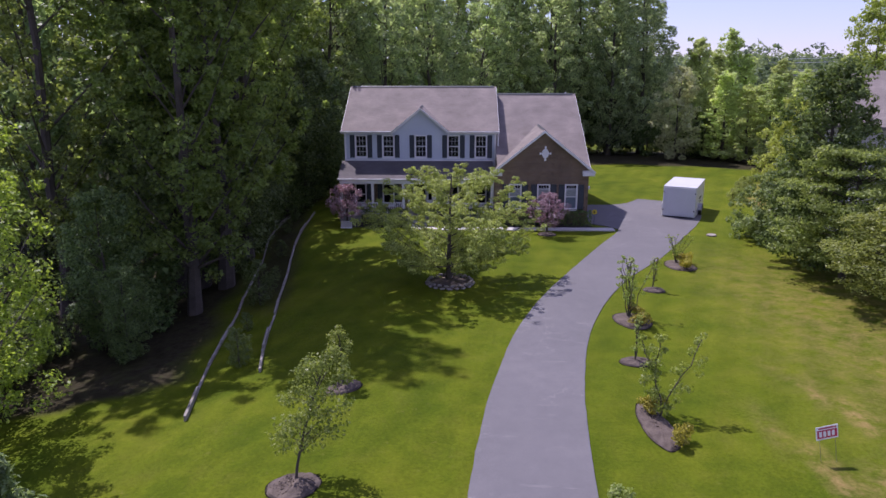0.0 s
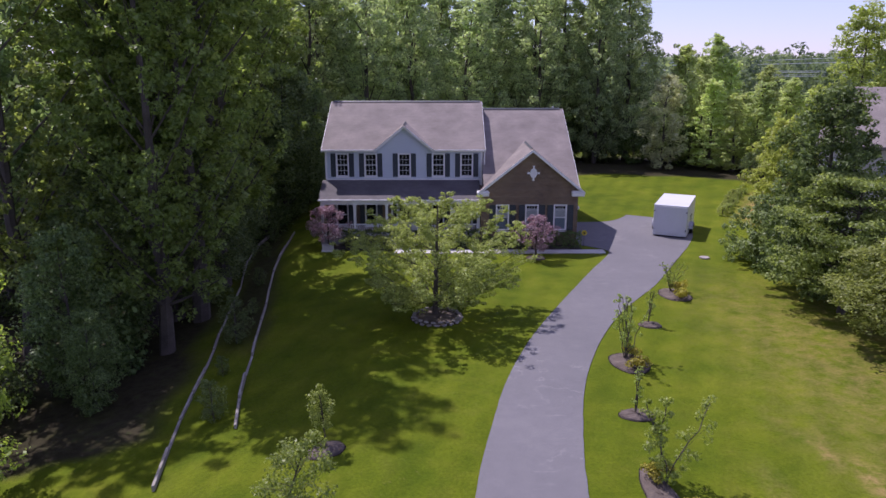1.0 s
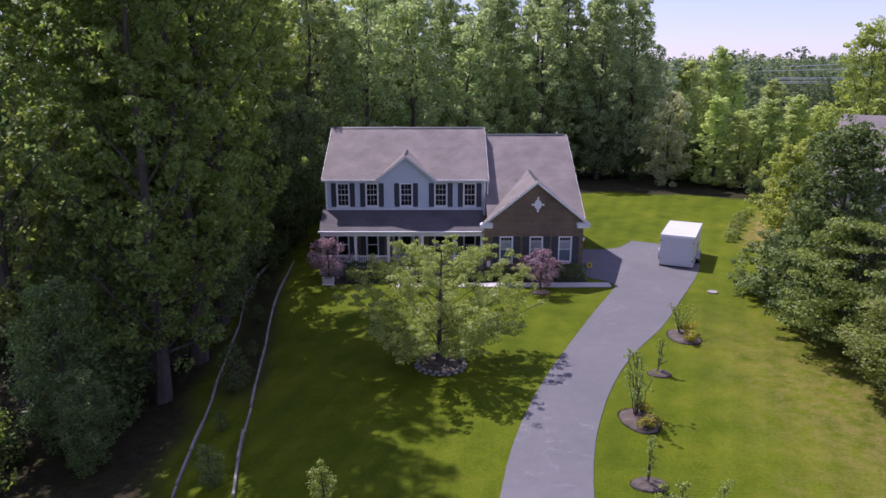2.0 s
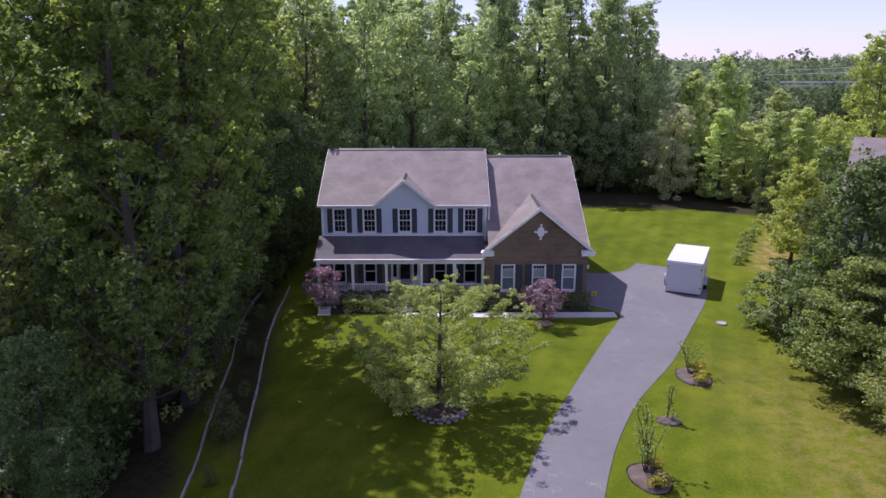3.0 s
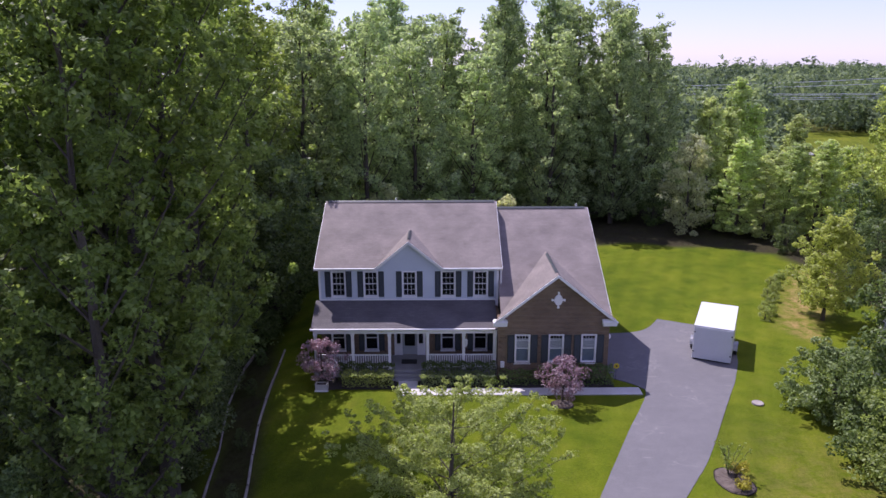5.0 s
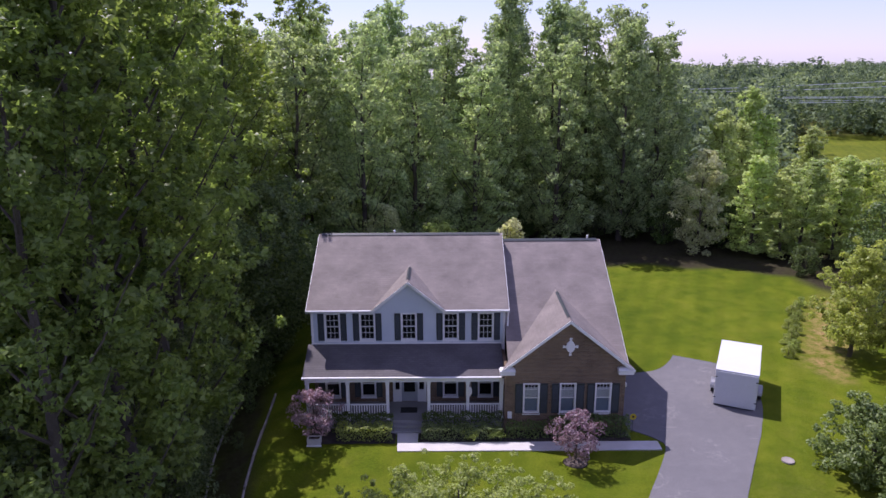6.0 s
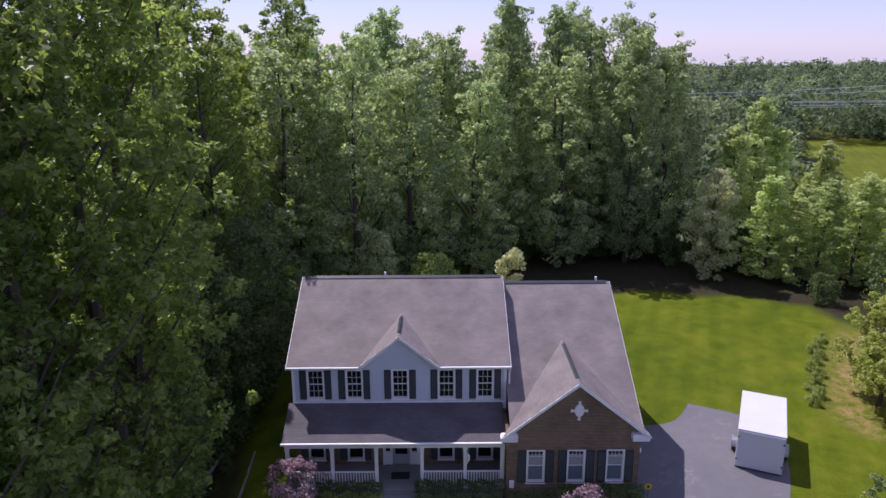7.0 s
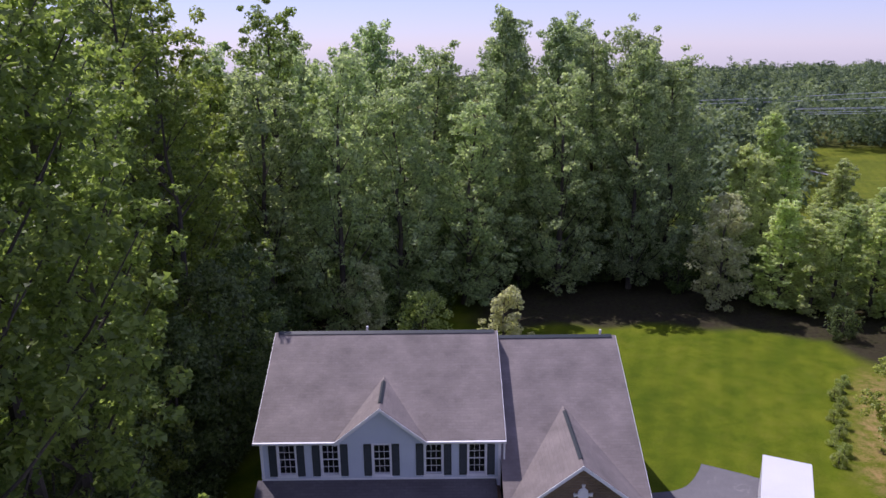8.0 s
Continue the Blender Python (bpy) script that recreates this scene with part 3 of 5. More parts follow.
def build_walls():
    part("front_wall", wall_bmesh(LEFT, RIGHT, FRONT, FRONT + 0.2, 3.0, 5.93, UPPER), SIDING, house, "pale blue horizontal vinyl siding")
    bm = bmesh.new()
    lap_boards(bm, LEFT + 0.1, RIGHT - 0.1, 3.8, 5.86, FRONT - 0.002, UPPER)
    part("siding", bm, SIDING, house)
    part("porch_wall", wall_bmesh(LEFT, RIGHT, FRONT, FRONT + 0.2, 0.0, 3.0, LOWER + [DOORWAY]), BRICK, house, "brown brick wall under the porch")
    for x0, x1, name in ((LEFT, LEFT + 0.2, "side_wall"), (RIGHT - 0.2, RIGHT, "side_wall")):
        bm = bmesh.new()
        prism(bm, [(FRONT + 0.2, 0), (BACK - 0.2, 0), (BACK - 0.2, 5.9), (RIDGE_Y, RIDGE_Z - 0.2), (FRONT + 0.2, 5.9)], "x", x0, x1)
        part(name, bm, SIDING, house)
    part("rear_wall", boxes((LEFT, RIGHT, BACK - 0.2, BACK, 0, 5.9)), SIDING, house)
    # unseen black floors and backing, added to keep the windows dark
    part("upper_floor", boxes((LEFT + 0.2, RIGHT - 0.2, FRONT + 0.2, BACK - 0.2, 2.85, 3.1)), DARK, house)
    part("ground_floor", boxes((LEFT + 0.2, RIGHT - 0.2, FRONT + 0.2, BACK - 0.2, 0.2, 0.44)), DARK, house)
    part("dark_room_backing", boxes((LEFT + 0.2, RIGHT - 0.2, FRONT + 3.6, FRONT + 3.7, 0.44, 5.9)), DARK, house)
    # white corner boards and the frieze under the eave
    for x0, x1 in ((LEFT - 0.02, LEFT + 0.1), (RIGHT - 0.1, RIGHT + 0.02)):
        part("corner_board", boxes((x0, x1, FRONT - 0.035, FRONT + 0.08, 3.0, 5.86)), WHITE, house)
    part("water_table", boxes((LEFT + 0.1, RIGHT - 0.1, FRONT - 0.03, FRONT, 3.86, 3.98)), WHITE, house)
    # dormer gable flush with the front wall
    bm = bmesh.new()
    prism(bm, [(-4.15, 5.932), (-0.41, 5.932), (-2.28, 7.38)], "y", FRONT, FRONT + 0.15)
    part("gable_wall", bm, SIDING, house)
    bm = bmesh.new()
    lap_boards(bm, 0, 0, 5.86, 7.24, FRONT - 0.002, [], (-2.28, 5.84, 7.32, 1.86))
    part("gable_siding", bm, SIDING, house)
    # wing
    part("garage_front_wall", wall_bmesh(WING_L, WING_R, WING_F, WING_F + 0.22, 0, 3.62, GARAGE), BRICK, house, "brown brick gable wall of the garage wing")
    bm = bmesh.new()
    prism(bm, [(WING_L, 3.622), (WING_R, 3.622), (5.96, 6.06), (5.84, 6.06)], "y", WING_F, WING_F + 0.22)
    part("garage_gable", bm, BRICK, house)
    bm = bmesh.new()
    prism(bm, [(WING_F + 0.22, 0), (WING_B, 0), (WING_B, 3.55), (WRIDGE_Y, WRIDGE_Z - 0.22), (WING_F + 0.22, 3.55)], "x", WING_R - 0.22, WING_R)
    part("garage_side_wall", bm, BRICK, house)
    part("garage_inner_wall", boxes((WING_L, WING_L + 0.15, WING_F + 0.22, FRONT, 0, 3.55)), BRICK, house)
    part("garage_rear_wall", boxes((WING_L, WING_R - 0.22, WING_B - 0.2, WING_B, 0, 3.5)), BRICK, house)
    # unseen black ceiling, floor and backing, added behind the garage windows
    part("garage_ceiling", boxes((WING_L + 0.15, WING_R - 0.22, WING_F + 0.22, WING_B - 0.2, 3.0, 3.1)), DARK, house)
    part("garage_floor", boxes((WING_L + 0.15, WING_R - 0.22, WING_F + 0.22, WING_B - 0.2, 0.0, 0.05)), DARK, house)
    part("dark_garage_backing", boxes((WING_L + 0.15, WING_R - 0.22, WING_F + 3.0, WING_F + 3.1, 0.05, 3.0)), DARK, house)
    # soldier course over the garage windows and a brick sill under each
    for x0, x1, z0, z1 in GARAGE:
        part("lintel", boxes((x0 - 0.1, x1 + 0.1, WING_F - 0.02, WING_F, z1 + 0.04, z1 + 0.26)), BRICK, house)
        part("sill", boxes((x0 - 0.06, x1 + 0.06, WING_F - 0.06, WING_F, z0 - 0.1, z0 - 0.02)), BRICK, house)


def roof_slope(name, x0, x1, ya, za, yb, zb, material, thick=0.14, label=""):
    """One slope that runs up along y."""
    bm = bmesh.new()
    hexa(bm, [(x0, ya, za - thick), (x1, ya, za - thick), (x1, yb, zb - thick), (x0, yb, zb - thick)], [(x0, ya, za), (x1, ya, za), (x1, yb, zb), (x0, yb, zb)])
    return part(name, bm, material, house, label)


def notched(name, outline, plane, label, thick=0.14):
    """A slope with an outline of (x, y) pairs, cut away where a gable meets it."""
    y0, z0, rise = plane
    bm = bmesh.new()
    va = [bm.verts.new((x, y, z0 + (y - y0) * rise)) for x, y in outline]
    vb = [bm.verts.new((x, y, z0 + (y - y0) * rise - thick)) for x, y in outline]
    bm.faces.new(va)
    bm.faces.new(vb[::-1])
    n = len(outline)
    for i in range(n):
        bm.faces.new((va[i], vb[i], vb[(i + 1) % n], va[(i + 1) % n]))
    bmesh.ops.recalc_face_normals(bm, faces=bm.faces)
    bmesh.ops.triangulate(bm, faces=[f for f in bm.faces if len(f.verts) > 4])
    return part(name, bm, SHINGLE_Y, house, label)


def gable_slopes(cx, half, y_front, z_foot, z_ridge, plane, material, over=0.0):
    """Two slopes of a front-facing gable that die into a slope behind; plane: (y0, z0, rise) of that slope."""
    y0, z0, rise = plane
    for s in (-1, 1):
        yf, yr = y0 + (z_foot - z0) / rise, y0 + (z_ridge - z0) / rise
        t = 0.1
        bm = bmesh.new()
        a = [(cx + s * half, y_front, z_foot), (cx, y_front, z_ridge), (cx, yr + 0.05, z_ridge), (cx + s * half, max(yf, y_front + 0.02), z_foot)]
        if s > 0:
            a = a[::-1]
        hexa(bm, [(x, y, z - t) for x, y, z in a], a)
        bmesh.ops.recalc_face_normals(bm, faces=bm.faces)
        part("gable_roof", bm, material, house)
    bm = bmesh.new()
    yr = y0 + (z_ridge - z0) / rise
    prism(bm, [(cx - 0.1, z_ridge - 0.05), (cx, z_ridge + 0.05), (cx + 0.1, z_ridge - 0.05), (cx, z_ridge + 0.01)], "y", y_front + 0.5, yr - 0.5)
    part("ridge_cap", bm, SHUTTER, house, "dark ridge vent of the gable")


def build_roofs():
    rise, wrise = (RIDGE_Z - EAVE_Z) / (RIDGE_Y - EAVE_Y), (WRIDGE_Z - WEAVE_Z) / (WRIDGE_Y - WEAVE_Y)
    x0, x1 = -7.7, 3.07
    notched("roof", [(x0, EAVE_Y), (-4.27, EAVE_Y), (-2.28, EAVE_Y + (7.4 - EAVE_Z) / rise), (-0.29, EAVE_Y), (x1, EAVE_Y), (x1, RIDGE_Y), (x0, RIDGE_Y)], (EAVE_Y, EAVE_Z, rise), "mauve-brown asphalt shingle roof")
    roof_slope("rear_roof", x0, x1, 2 * RIDGE_Y - EAVE_Y, EAVE_Z, RIDGE_Y, RIDGE_Z, SHINGLE_Y)
    notched("garage_roof", [(RIGHT + 0.002, WEAVE_Y + 0.4), (5.9, WEAVE_Y + (6.17 - WEAVE_Z) / wrise), (9.0, WEAVE_Y + 0.3), (9.0, WRIDGE_Y), (RIGHT + 0.002, WRIDGE_Y)], (WEAVE_Y, WEAVE_Z, wrise), "")
    roof_slope("garage_rear_roof", RIGHT + 0.002, 9.0, 2 * WRIDGE_Y - WEAVE_Y, WEAVE_Z, WRIDGE_Y, WRIDGE_Z, SHINGLE_Y)
    roof_slope("porch_roof", -7.72, WING_L - 0.02, 46.5, 2.98, FRONT - 0.02, 3.9, SHADED_PORCH_SHINGLE, 0.1, "mauve shingle porch roof, darkened for the shadow of the house")
    for a, b, y, z in ((x0 + 0.15, x1 - 0.15, RIDGE_Y, RIDGE_Z), (RIGHT + 0.3, 8.8, WRIDGE_Y, WRIDGE_Z)):
        bm = bmesh.new()
        prism(bm, [(y - 0.17, z - 0.045), (y, z + 0.055), (y + 0.17, z - 0.045), (y, z + 0.0)], "x", a, b)
        part("ridge_vent", bm, SHUTTER, house, "dark ridge vent")
    gable_slopes(-2.28, 2.02, EAVE_Y - 0.06, EAVE_Z - 0.06, 7.52, (EAVE_Y, EAVE_Z, rise), SHINGLE_X)
    gable_slopes(5.9, 3.38, WEAVE_Y - 0.05, WEAVE_Z - 0.02, 6.25, (WEAVE_Y, WEAVE_Z, wrise), SHINGLE_X)
    # white rakes along the gables and roof ends
    for cx, half, y, zf, zr, w in ((-2.28, 2.02, EAVE_Y - 0.06, EAVE_Z - 0.06, 7.52, 0.11), (5.9, 3.38, WEAVE_Y - 0.05, WEAVE_Z - 0.02, 6.25, 0.13)):
        for s in (-1, 1):
            bm = bmesh.new()
            o = [(cx + s * half, zf - 0.012), (cx, zr - 0.012), (cx, zr - w - 0.05), (cx + s * half, zf - w)]
            prism(bm, o, "y", y - 0.035, y + 0.015)
            part("rake_board", bm, WHITE, house)
            bm = bmesh.new()
            o = [(cx + s * (half - 0.05), zf - 0.115), (cx, zr - 0.115), (cx, zr - 0.19), (cx + s * (half - 0.05), zf - 0.18)]
            prism(bm, o, "y", y + 0.017, (FRONT if cx < 0 else WING_F) - 0.025)
            part("soffit", bm, WHITE, house)
    for x, ya, za, yb, zb in ((x0, EAVE_Y, EAVE_Z, RIDGE_Y, RIDGE_Z), (x1, EAVE_Y, EAVE_Z, RIDGE_Y, RIDGE_Z), (9.0, WEAVE_Y + 0.25, WEAVE_Z + 0.25 * wrise, WRIDGE_Y, WRIDGE_Z)):
        s = -1 if x < 0 else 1
        bm = bmesh.new()
        prism(bm, [(ya, za - 0.015), (yb, zb - 0.015), (yb, zb - 0.22), (ya, za - 0.2)], "x", x, x + s * 0.025)
        part("rake_board", bm, WHITE, house)
    # gutters with a lip, broken by the dormer
    def gutter(a, b, y, z):
        bm = bmesh.new()
        prism(bm, [(y, z), (y - 0.11, z), (y - 0.125, z - 0.03), (y - 0.07, z - 0.12), (y, z - 0.12)], "x", a, b)
        part("gutter", bm, WHITE, house, "white metal gutter")
    gutter(x0 - 0.02, -4.25, EAVE_Y, EAVE_Z - 0.02)
    gutter(-0.3, x1 + 0.02, EAVE_Y, EAVE_Z - 0.02)
    gutter(-7.74, WING_L - 0.16, 46.5, 2.975)
    for a, b in ((x0 + 0.02, -4.2), (-0.36, x1 - 0.02)):
        part("eave_soffit", boxes((a, b, EAVE_Y + 0.02, FRONT - 0.025, EAVE_Z - 0.17, EAVE_Z - 0.145)), WHITE, house)
    # boxed cornice returns of the garage gable
    for a, b in ((2.44, 3.2), (8.45, 9.24)):
        bm = boxes((a, b, WEAVE_Y - 0.06, WING_F - 0.002, WEAVE_Z - 0.3, WEAVE_Z - 0.06))
        part("cornice_return", bevelled(bm, 0.02), WHITE, house, "white boxed cornice return")
        bm = bmesh.new()
        hexa(bm, [(a - 0.03, WEAVE_Y - 0.1, WEAVE_Z - 0.056), (b + 0.03, WEAVE_Y - 0.1, WEAVE_Z - 0.056), (b + 0.03, WING_F - 0.004, WEAVE_Z - 0.056), (a - 0.03, WING_F - 0.004, WEAVE_Z - 0.056)],
             [(a + 0.05, WEAVE_Y + 0.04, WEAVE_Z + 0.03), (b - 0.05, WEAVE_Y + 0.04, WEAVE_Z + 0.03), (b - 0.05, WING_F - 0.004, WEAVE_Z + 0.03), (a + 0.05, WING_F - 0.004, WEAVE_Z + 0.03)])
        part("return_cap", bm, WHITE, house)
    # plumbing vents near the ridge
    for x, y, z in ((-3.3, RIDGE_Y + 0.5, 8.55), (8.35, WRIDGE_Y + 0.4, 8.05)):
        bm = bmesh.new()
        tube(bm, [(x, y, z - 0.3), (x, y, z + 0.28)], [0.06, 0.06], 10)
        part("vent_pipe", bm, WHITE, house, "white plumbing vent pipe")
    # downspouts
    for x, y, z in ((3.02, EAVE_Y + 0.02, 5.8), (WING_L - 0.2, 46.55, 2.85)):
        bm = bmesh.new()
        tube(bm, [(x, y - 0.03, z), (x, y + 0.08, z - 0.25), (x, y + 0.08, 4.95 if z > 4 else 0.1)], [0.045, 0.045, 0.045], 6)
        part("downspout", bm, WHITE, house)


def shared(key, make):
    if key not in MESHES:
        bm = make()
        MESHES[key] = bpy.data.meshes.new(key[0])
        bm.to_mesh(MESHES[key])
        bm.free()
    return MESHES[key]


def place(name, mesh, material, parent, at, label=""):
    ob = link_mesh(name, mesh, material, parent, label)
    ob.location = at
    return ob


def window(x0, x1, z0, z1, y, cols, rows, blind=0.0, shutters=True, lower_plain=False):
    """A sash window with white casing, grilles and single panes, set in the wall at y, and its shutters."""
    w, h = x1 - x0, z1 - z0
    cx, t = (x0 + x1) / 2, 0.05

    def casing():
        bm = boxes((-w / 2 - t, -w / 2 + 0.02, -0.045, 0.03, -t, h + t), (w / 2 - 0.02, w / 2 + t, -0.045, 0.03, -t, h + t),
                   (-w / 2 + 0.02, w / 2 - 0.02, -0.045, 0.03, h - 0.02, h + t), (-w / 2 + 0.02, w / 2 - 0.02, -0.045, 0.03, -t, 0.02))
        return bm
    key = (round(w, 3), round(h, 3), cols, rows, lower_plain)
    win = place("window", shared(("window",) + key, casing), WHITE, house, (cx, y, z0), "white-framed sash window with dark panes")

    def child(name, mesh, material, at, label=""):
        ob = link_mesh(name, mesh, material, win, label)
        ob.matrix_parent_inverse = Matrix.Identity(4)
        ob.location = at
        return ob
    child("sill", shared(("sill",) + key, lambda: boxes((-w / 2 - t - 0.03, w / 2 + t + 0.03, -0.08, -0.001, -t - 0.05, -t - 0.002))), WHITE, (0, 0, 0))
    for k, (a, b) in enumerate(((0.02, h / 2), (h / 2, h - 0.02))):
        dy = 0.05 if k == 0 else 0.02
        grid = not (lower_plain and k == 0)
        nc, nr = (cols, rows) if grid else (1, 1)
        if lower_plain and k == 1:
            nc, nr = cols, 1
        f, m = 0.032, 0.01
        inner_w, inner_h = w - 0.04 - 2 * f, (b - a) - 2 * f

        def sash():
            rows_ = [(-w / 2 + 0.02, -w / 2 + 0.02 + f, 0, 0.03, 0, b - a), (w / 2 - 0.02 - f, w / 2 - 0.02, 0, 0.03, 0, b - a),
                     (-inner_w / 2, inner_w / 2, 0, 0.03, 0, f), (-inner_w / 2, inner_w / 2, 0, 0.03, b - a - f, b - a)]
            for i in range(1, nc):
                x = -inner_w / 2 + inner_w * i / nc
                top_only = f if not (lower_plain and k == 1) else f + inner_h * 0.62
                rows_.append((x - m, x + m, 0.004, 0.02, top_only, b - a - f))
            if lower_plain and k == 1:
                rows_.append((-inner_w / 2, inner_w / 2, 0.0045, 0.0195, f + inner_h * 0.62 - m, f + inner_h * 0.62 + m))
            for j in range(1, nr):
                z = f + inner_h * j / nr
                rows_.append((-inner_w / 2, inner_w / 2, 0.0045, 0.0195, z - m, z + m))
            return boxes(*rows_)
        child("sash", shared(("sash", k) + key, sash), WHITE, (0, dy, a))
        pw, ph = inner_w / nc, inner_h / nr
        pane = shared(("pane", round(pw, 3), round(ph, 3)), lambda: boxes((-pw / 2, pw / 2, 0, 0.006, 0, ph)))
        for i in range(nc):
            for j in range(nr):
                p = child("pane", pane, GLASS, (-inner_w / 2 + pw * (i + 0.5), dy + 0.021, a + f + ph * j))
                p.visible_shadow = False
    if blind:
        def slats():
            n = max(2, int((h * blind - h * 0.14) / 0.055))
            bm = bmesh.new()
            for i in range(n):
                z = h * 0.86 - (i + 1) * 0.055
                hexa(bm, [(-w / 2 + 0.03, 0.066, z), (w / 2 - 0.03, 0.066, z), (w / 2 - 0.03, 0.072, z), (-w / 2 + 0.03, 0.072, z)],
                     [(-w / 2 + 0.03, 0.06, z + 0.057), (w / 2 - 0.03, 0.06, z + 0.057), (w / 2 - 0.03, 0.066, z + 0.057), (-w / 2 + 0.03, 0.066, z + 0.057)])
            return bm
        child("blind", shared(("blind", blind) + key, slats), BLIND, (0, 0, 0), "white slatted blind")
        # added panel behind the lower sash; imitates a reflection in its glass
        child("curtain", shared(("curtain",) + key, lambda: boxes(*((x / 12 * (w - 0.08), (x + 1) / 12 * (w - 0.08), 0.082 + 0.006 * (x % 2), 0.09 + 0.006 * (x % 2), 0.03, h * 0.49) for x in range(-6, 6)))), REFLECTION_TONE, (0, 0, 0), "pale blue-grey panel standing in for the reflection on the pane")
    if shutters:
        sw = 0.33 if y > WING_F + 1 else 0.4

        def shutter():
            bm = boxes((0, 0.05, -0.04, -0.004, 0, h + 0.06), (sw - 0.05, sw, -0.04, -0.004, 0, h + 0.06), (0.05, sw - 0.05, -0.04, -0.004, 0, 0.07),
                       (0.05, sw - 0.05, -0.04, -0.004, h - 0.01, h + 0.06), (0.05, sw - 0.05, -0.04, -0.004, h * 0.48, h * 0.48 + 0.06), (0.05, sw - 0.05, -0.016, -0.005, 0.07, h - 0.01))
            n = int(h / 0.07)
            for i in range(n):
                z = 0.08 + i * (h - 0.12) / n
                hexa(bm, [(0.05, -0.038, z), (sw - 0.05, -0.038, z), (sw - 0.05, -0.03, z), (0.05, -0.03, z)],
                     [(0.05, -0.022, z + 0.05), (sw - 0.05, -0.022, z + 0.05), (sw - 0.05, -0.017, z + 0.05), (0.05, -0.017, z + 0.05)])
            return bm
        mesh = shared(("shutter",) + key, shutter)
        for x in (x0 - t - 0.01 - sw, x1 + t + 0.01):
            place("shutter", mesh, SHUTTER, house, (x, y - 0.018, z0 - 0.03), "dark slate louvred shutter")


def build_openings():
    for o in UPPER:
        window(*o, FRONT, 3, 2)
    for o in LOWER:
        window(*o, FRONT, 1, 1)
    for o in GARAGE:
        window(*o, WING_F, 4, 2, blind=0.52, lower_plain=True)
    # front door with sidelights in a white surround
    x0, x1, z0, z1 = DOORWAY
    d0, d1 = -2.74, -1.86
    bm = boxes((x0 - 0.09, x0 + 0.05, FRONT - 0.05, FRONT + 0.12, z0, z1 + 0.14), (x1 - 0.05, x1 + 0.09, FRONT - 0.05, FRONT + 0.12, z0, z1 + 0.14),
               (x0 + 0.05, x1 - 0.05, FRONT - 0.05, FRONT + 0.12, z1 - 0.05, z1 + 0.14), (d0 - 0.1, d0, FRONT - 0.04, FRONT + 0.12, z0, z1 - 0.05), (d1, d1 + 0.1, FRONT - 0.04, FRONT + 0.12, z0, z1 - 0.05),
               (x0 + 0.05, d0 - 0.1, FRONT - 0.02, FRONT + 0.1, z0, z0 + 0.7), (d1 + 0.1, x1 - 0.05, FRONT - 0.02, FRONT + 0.1, z0, z0 + 0.7),
               (d0, d1, FRONT - 0.03, FRONT + 0.1, z0 + 2.06, z1 - 0.05))
    part("door_surround", bm, WHITE, house, "white entrance surround with sidelights")
    bm = boxes((d0 + 0.005, d1 - 0.005, FRONT + 0.03, FRONT + 0.075, z0 + 0.01, z0 + 0.55), (d0 + 0.005, d0 + 0.13, FRONT + 0.03, FRONT + 0.075, z0 + 0.55, z0 + 2.05),
               (d1 - 0.13, d1 - 0.005, FRONT + 0.03, FRONT + 0.075, z0 + 0.55, z0 + 2.05), (d0 + 0.13, d1 - 0.13, FRONT + 0.03, FRONT + 0.075, z0 + 1.92, z0 + 2.05))
    door = part("front_door", bm, DOOR_PAINT, house, "grey front door with a tall glass light")
    part("door_pane", boxes((d0 + 0.13, d1 - 0.13, FRONT + 0.045, FRONT + 0.06, z0 + 0.55, z0 + 1.92)), GLASS, door)
    bm = bmesh.new()
    tube(bm, [(d1 - 0.07, FRONT + 0.03, z0 + 1.0), (d1 - 0.07, FRONT - 0.04, z0 + 1.0)], [0.02, 0.03], 8)
    part("door_knob", bm, STEEL, door)
    for a, b in ((x0 + 0.05, d0 - 0.1), (d1 + 0.1, x1 - 0.05)):
        part("sidelight", boxes((a, b, FRONT + 0.04, FRONT + 0.055, z0 + 0.7, z1 - 0.05)), GLASS, house)
    # carved medallion on the garage gable: an oval boss with four keys
    bm = bmesh.new()
    cx, cz = 6.0, 4.72
    ring = []
    for r, y in ((1.0, WING_F - 0.004), (1.0, WING_F - 0.05), (0.82, WING_F - 0.08), (0.8, WING_F - 0.055)):
        ring.append([bm.verts.new((cx + 0.225 * r * math.cos(a * math.tau / 24), y, cz + 0.31 * r * math.sin(a * math.tau / 24))) for a in range(24)])
    for r0, r1 in zip(ring, ring[1:]):
        for a in range(24):
            bm.faces.new((r0[a], r0[(a + 1) % 24], r1[(a + 1) % 24], r1[a]))
    bm.faces.new(ring[-1])
    bmesh.ops.recalc_face_normals(bm, faces=bm.faces)
    medallion = part("medallion", bm, WHITE, house, "white oval medallion with four keystones")
    for dx, dz in ((0, 1), (0, -1), (1, 0), (-1, 0)):
        bm = bmesh.new()
        px, pz = cx + dx * 0.225, cz + dz * 0.31
        u, v = (Vector((1, 0, 0)), Vector((0, 0, dz))) if dz else (Vector((0, 0, 1)), Vector((dx, 0, 0)))
        base, tip = Vector((px, 0, pz)) - v * 0.04, Vector((px, 0, pz)) + v * 0.16
        o = [base - u * 0.035, base + u * 0.035, tip + u * 0.07, tip - u * 0.07]
        hexa(bm, [(p.x, WING_F - 0.003, p.z) for p in o], [(p.x, WING_F - 0.075, p.z) for p in o])
        bmesh.ops.recalc_face_normals(bm, faces=bm.faces)
        part("keystone", bm, WHITE, medallion)


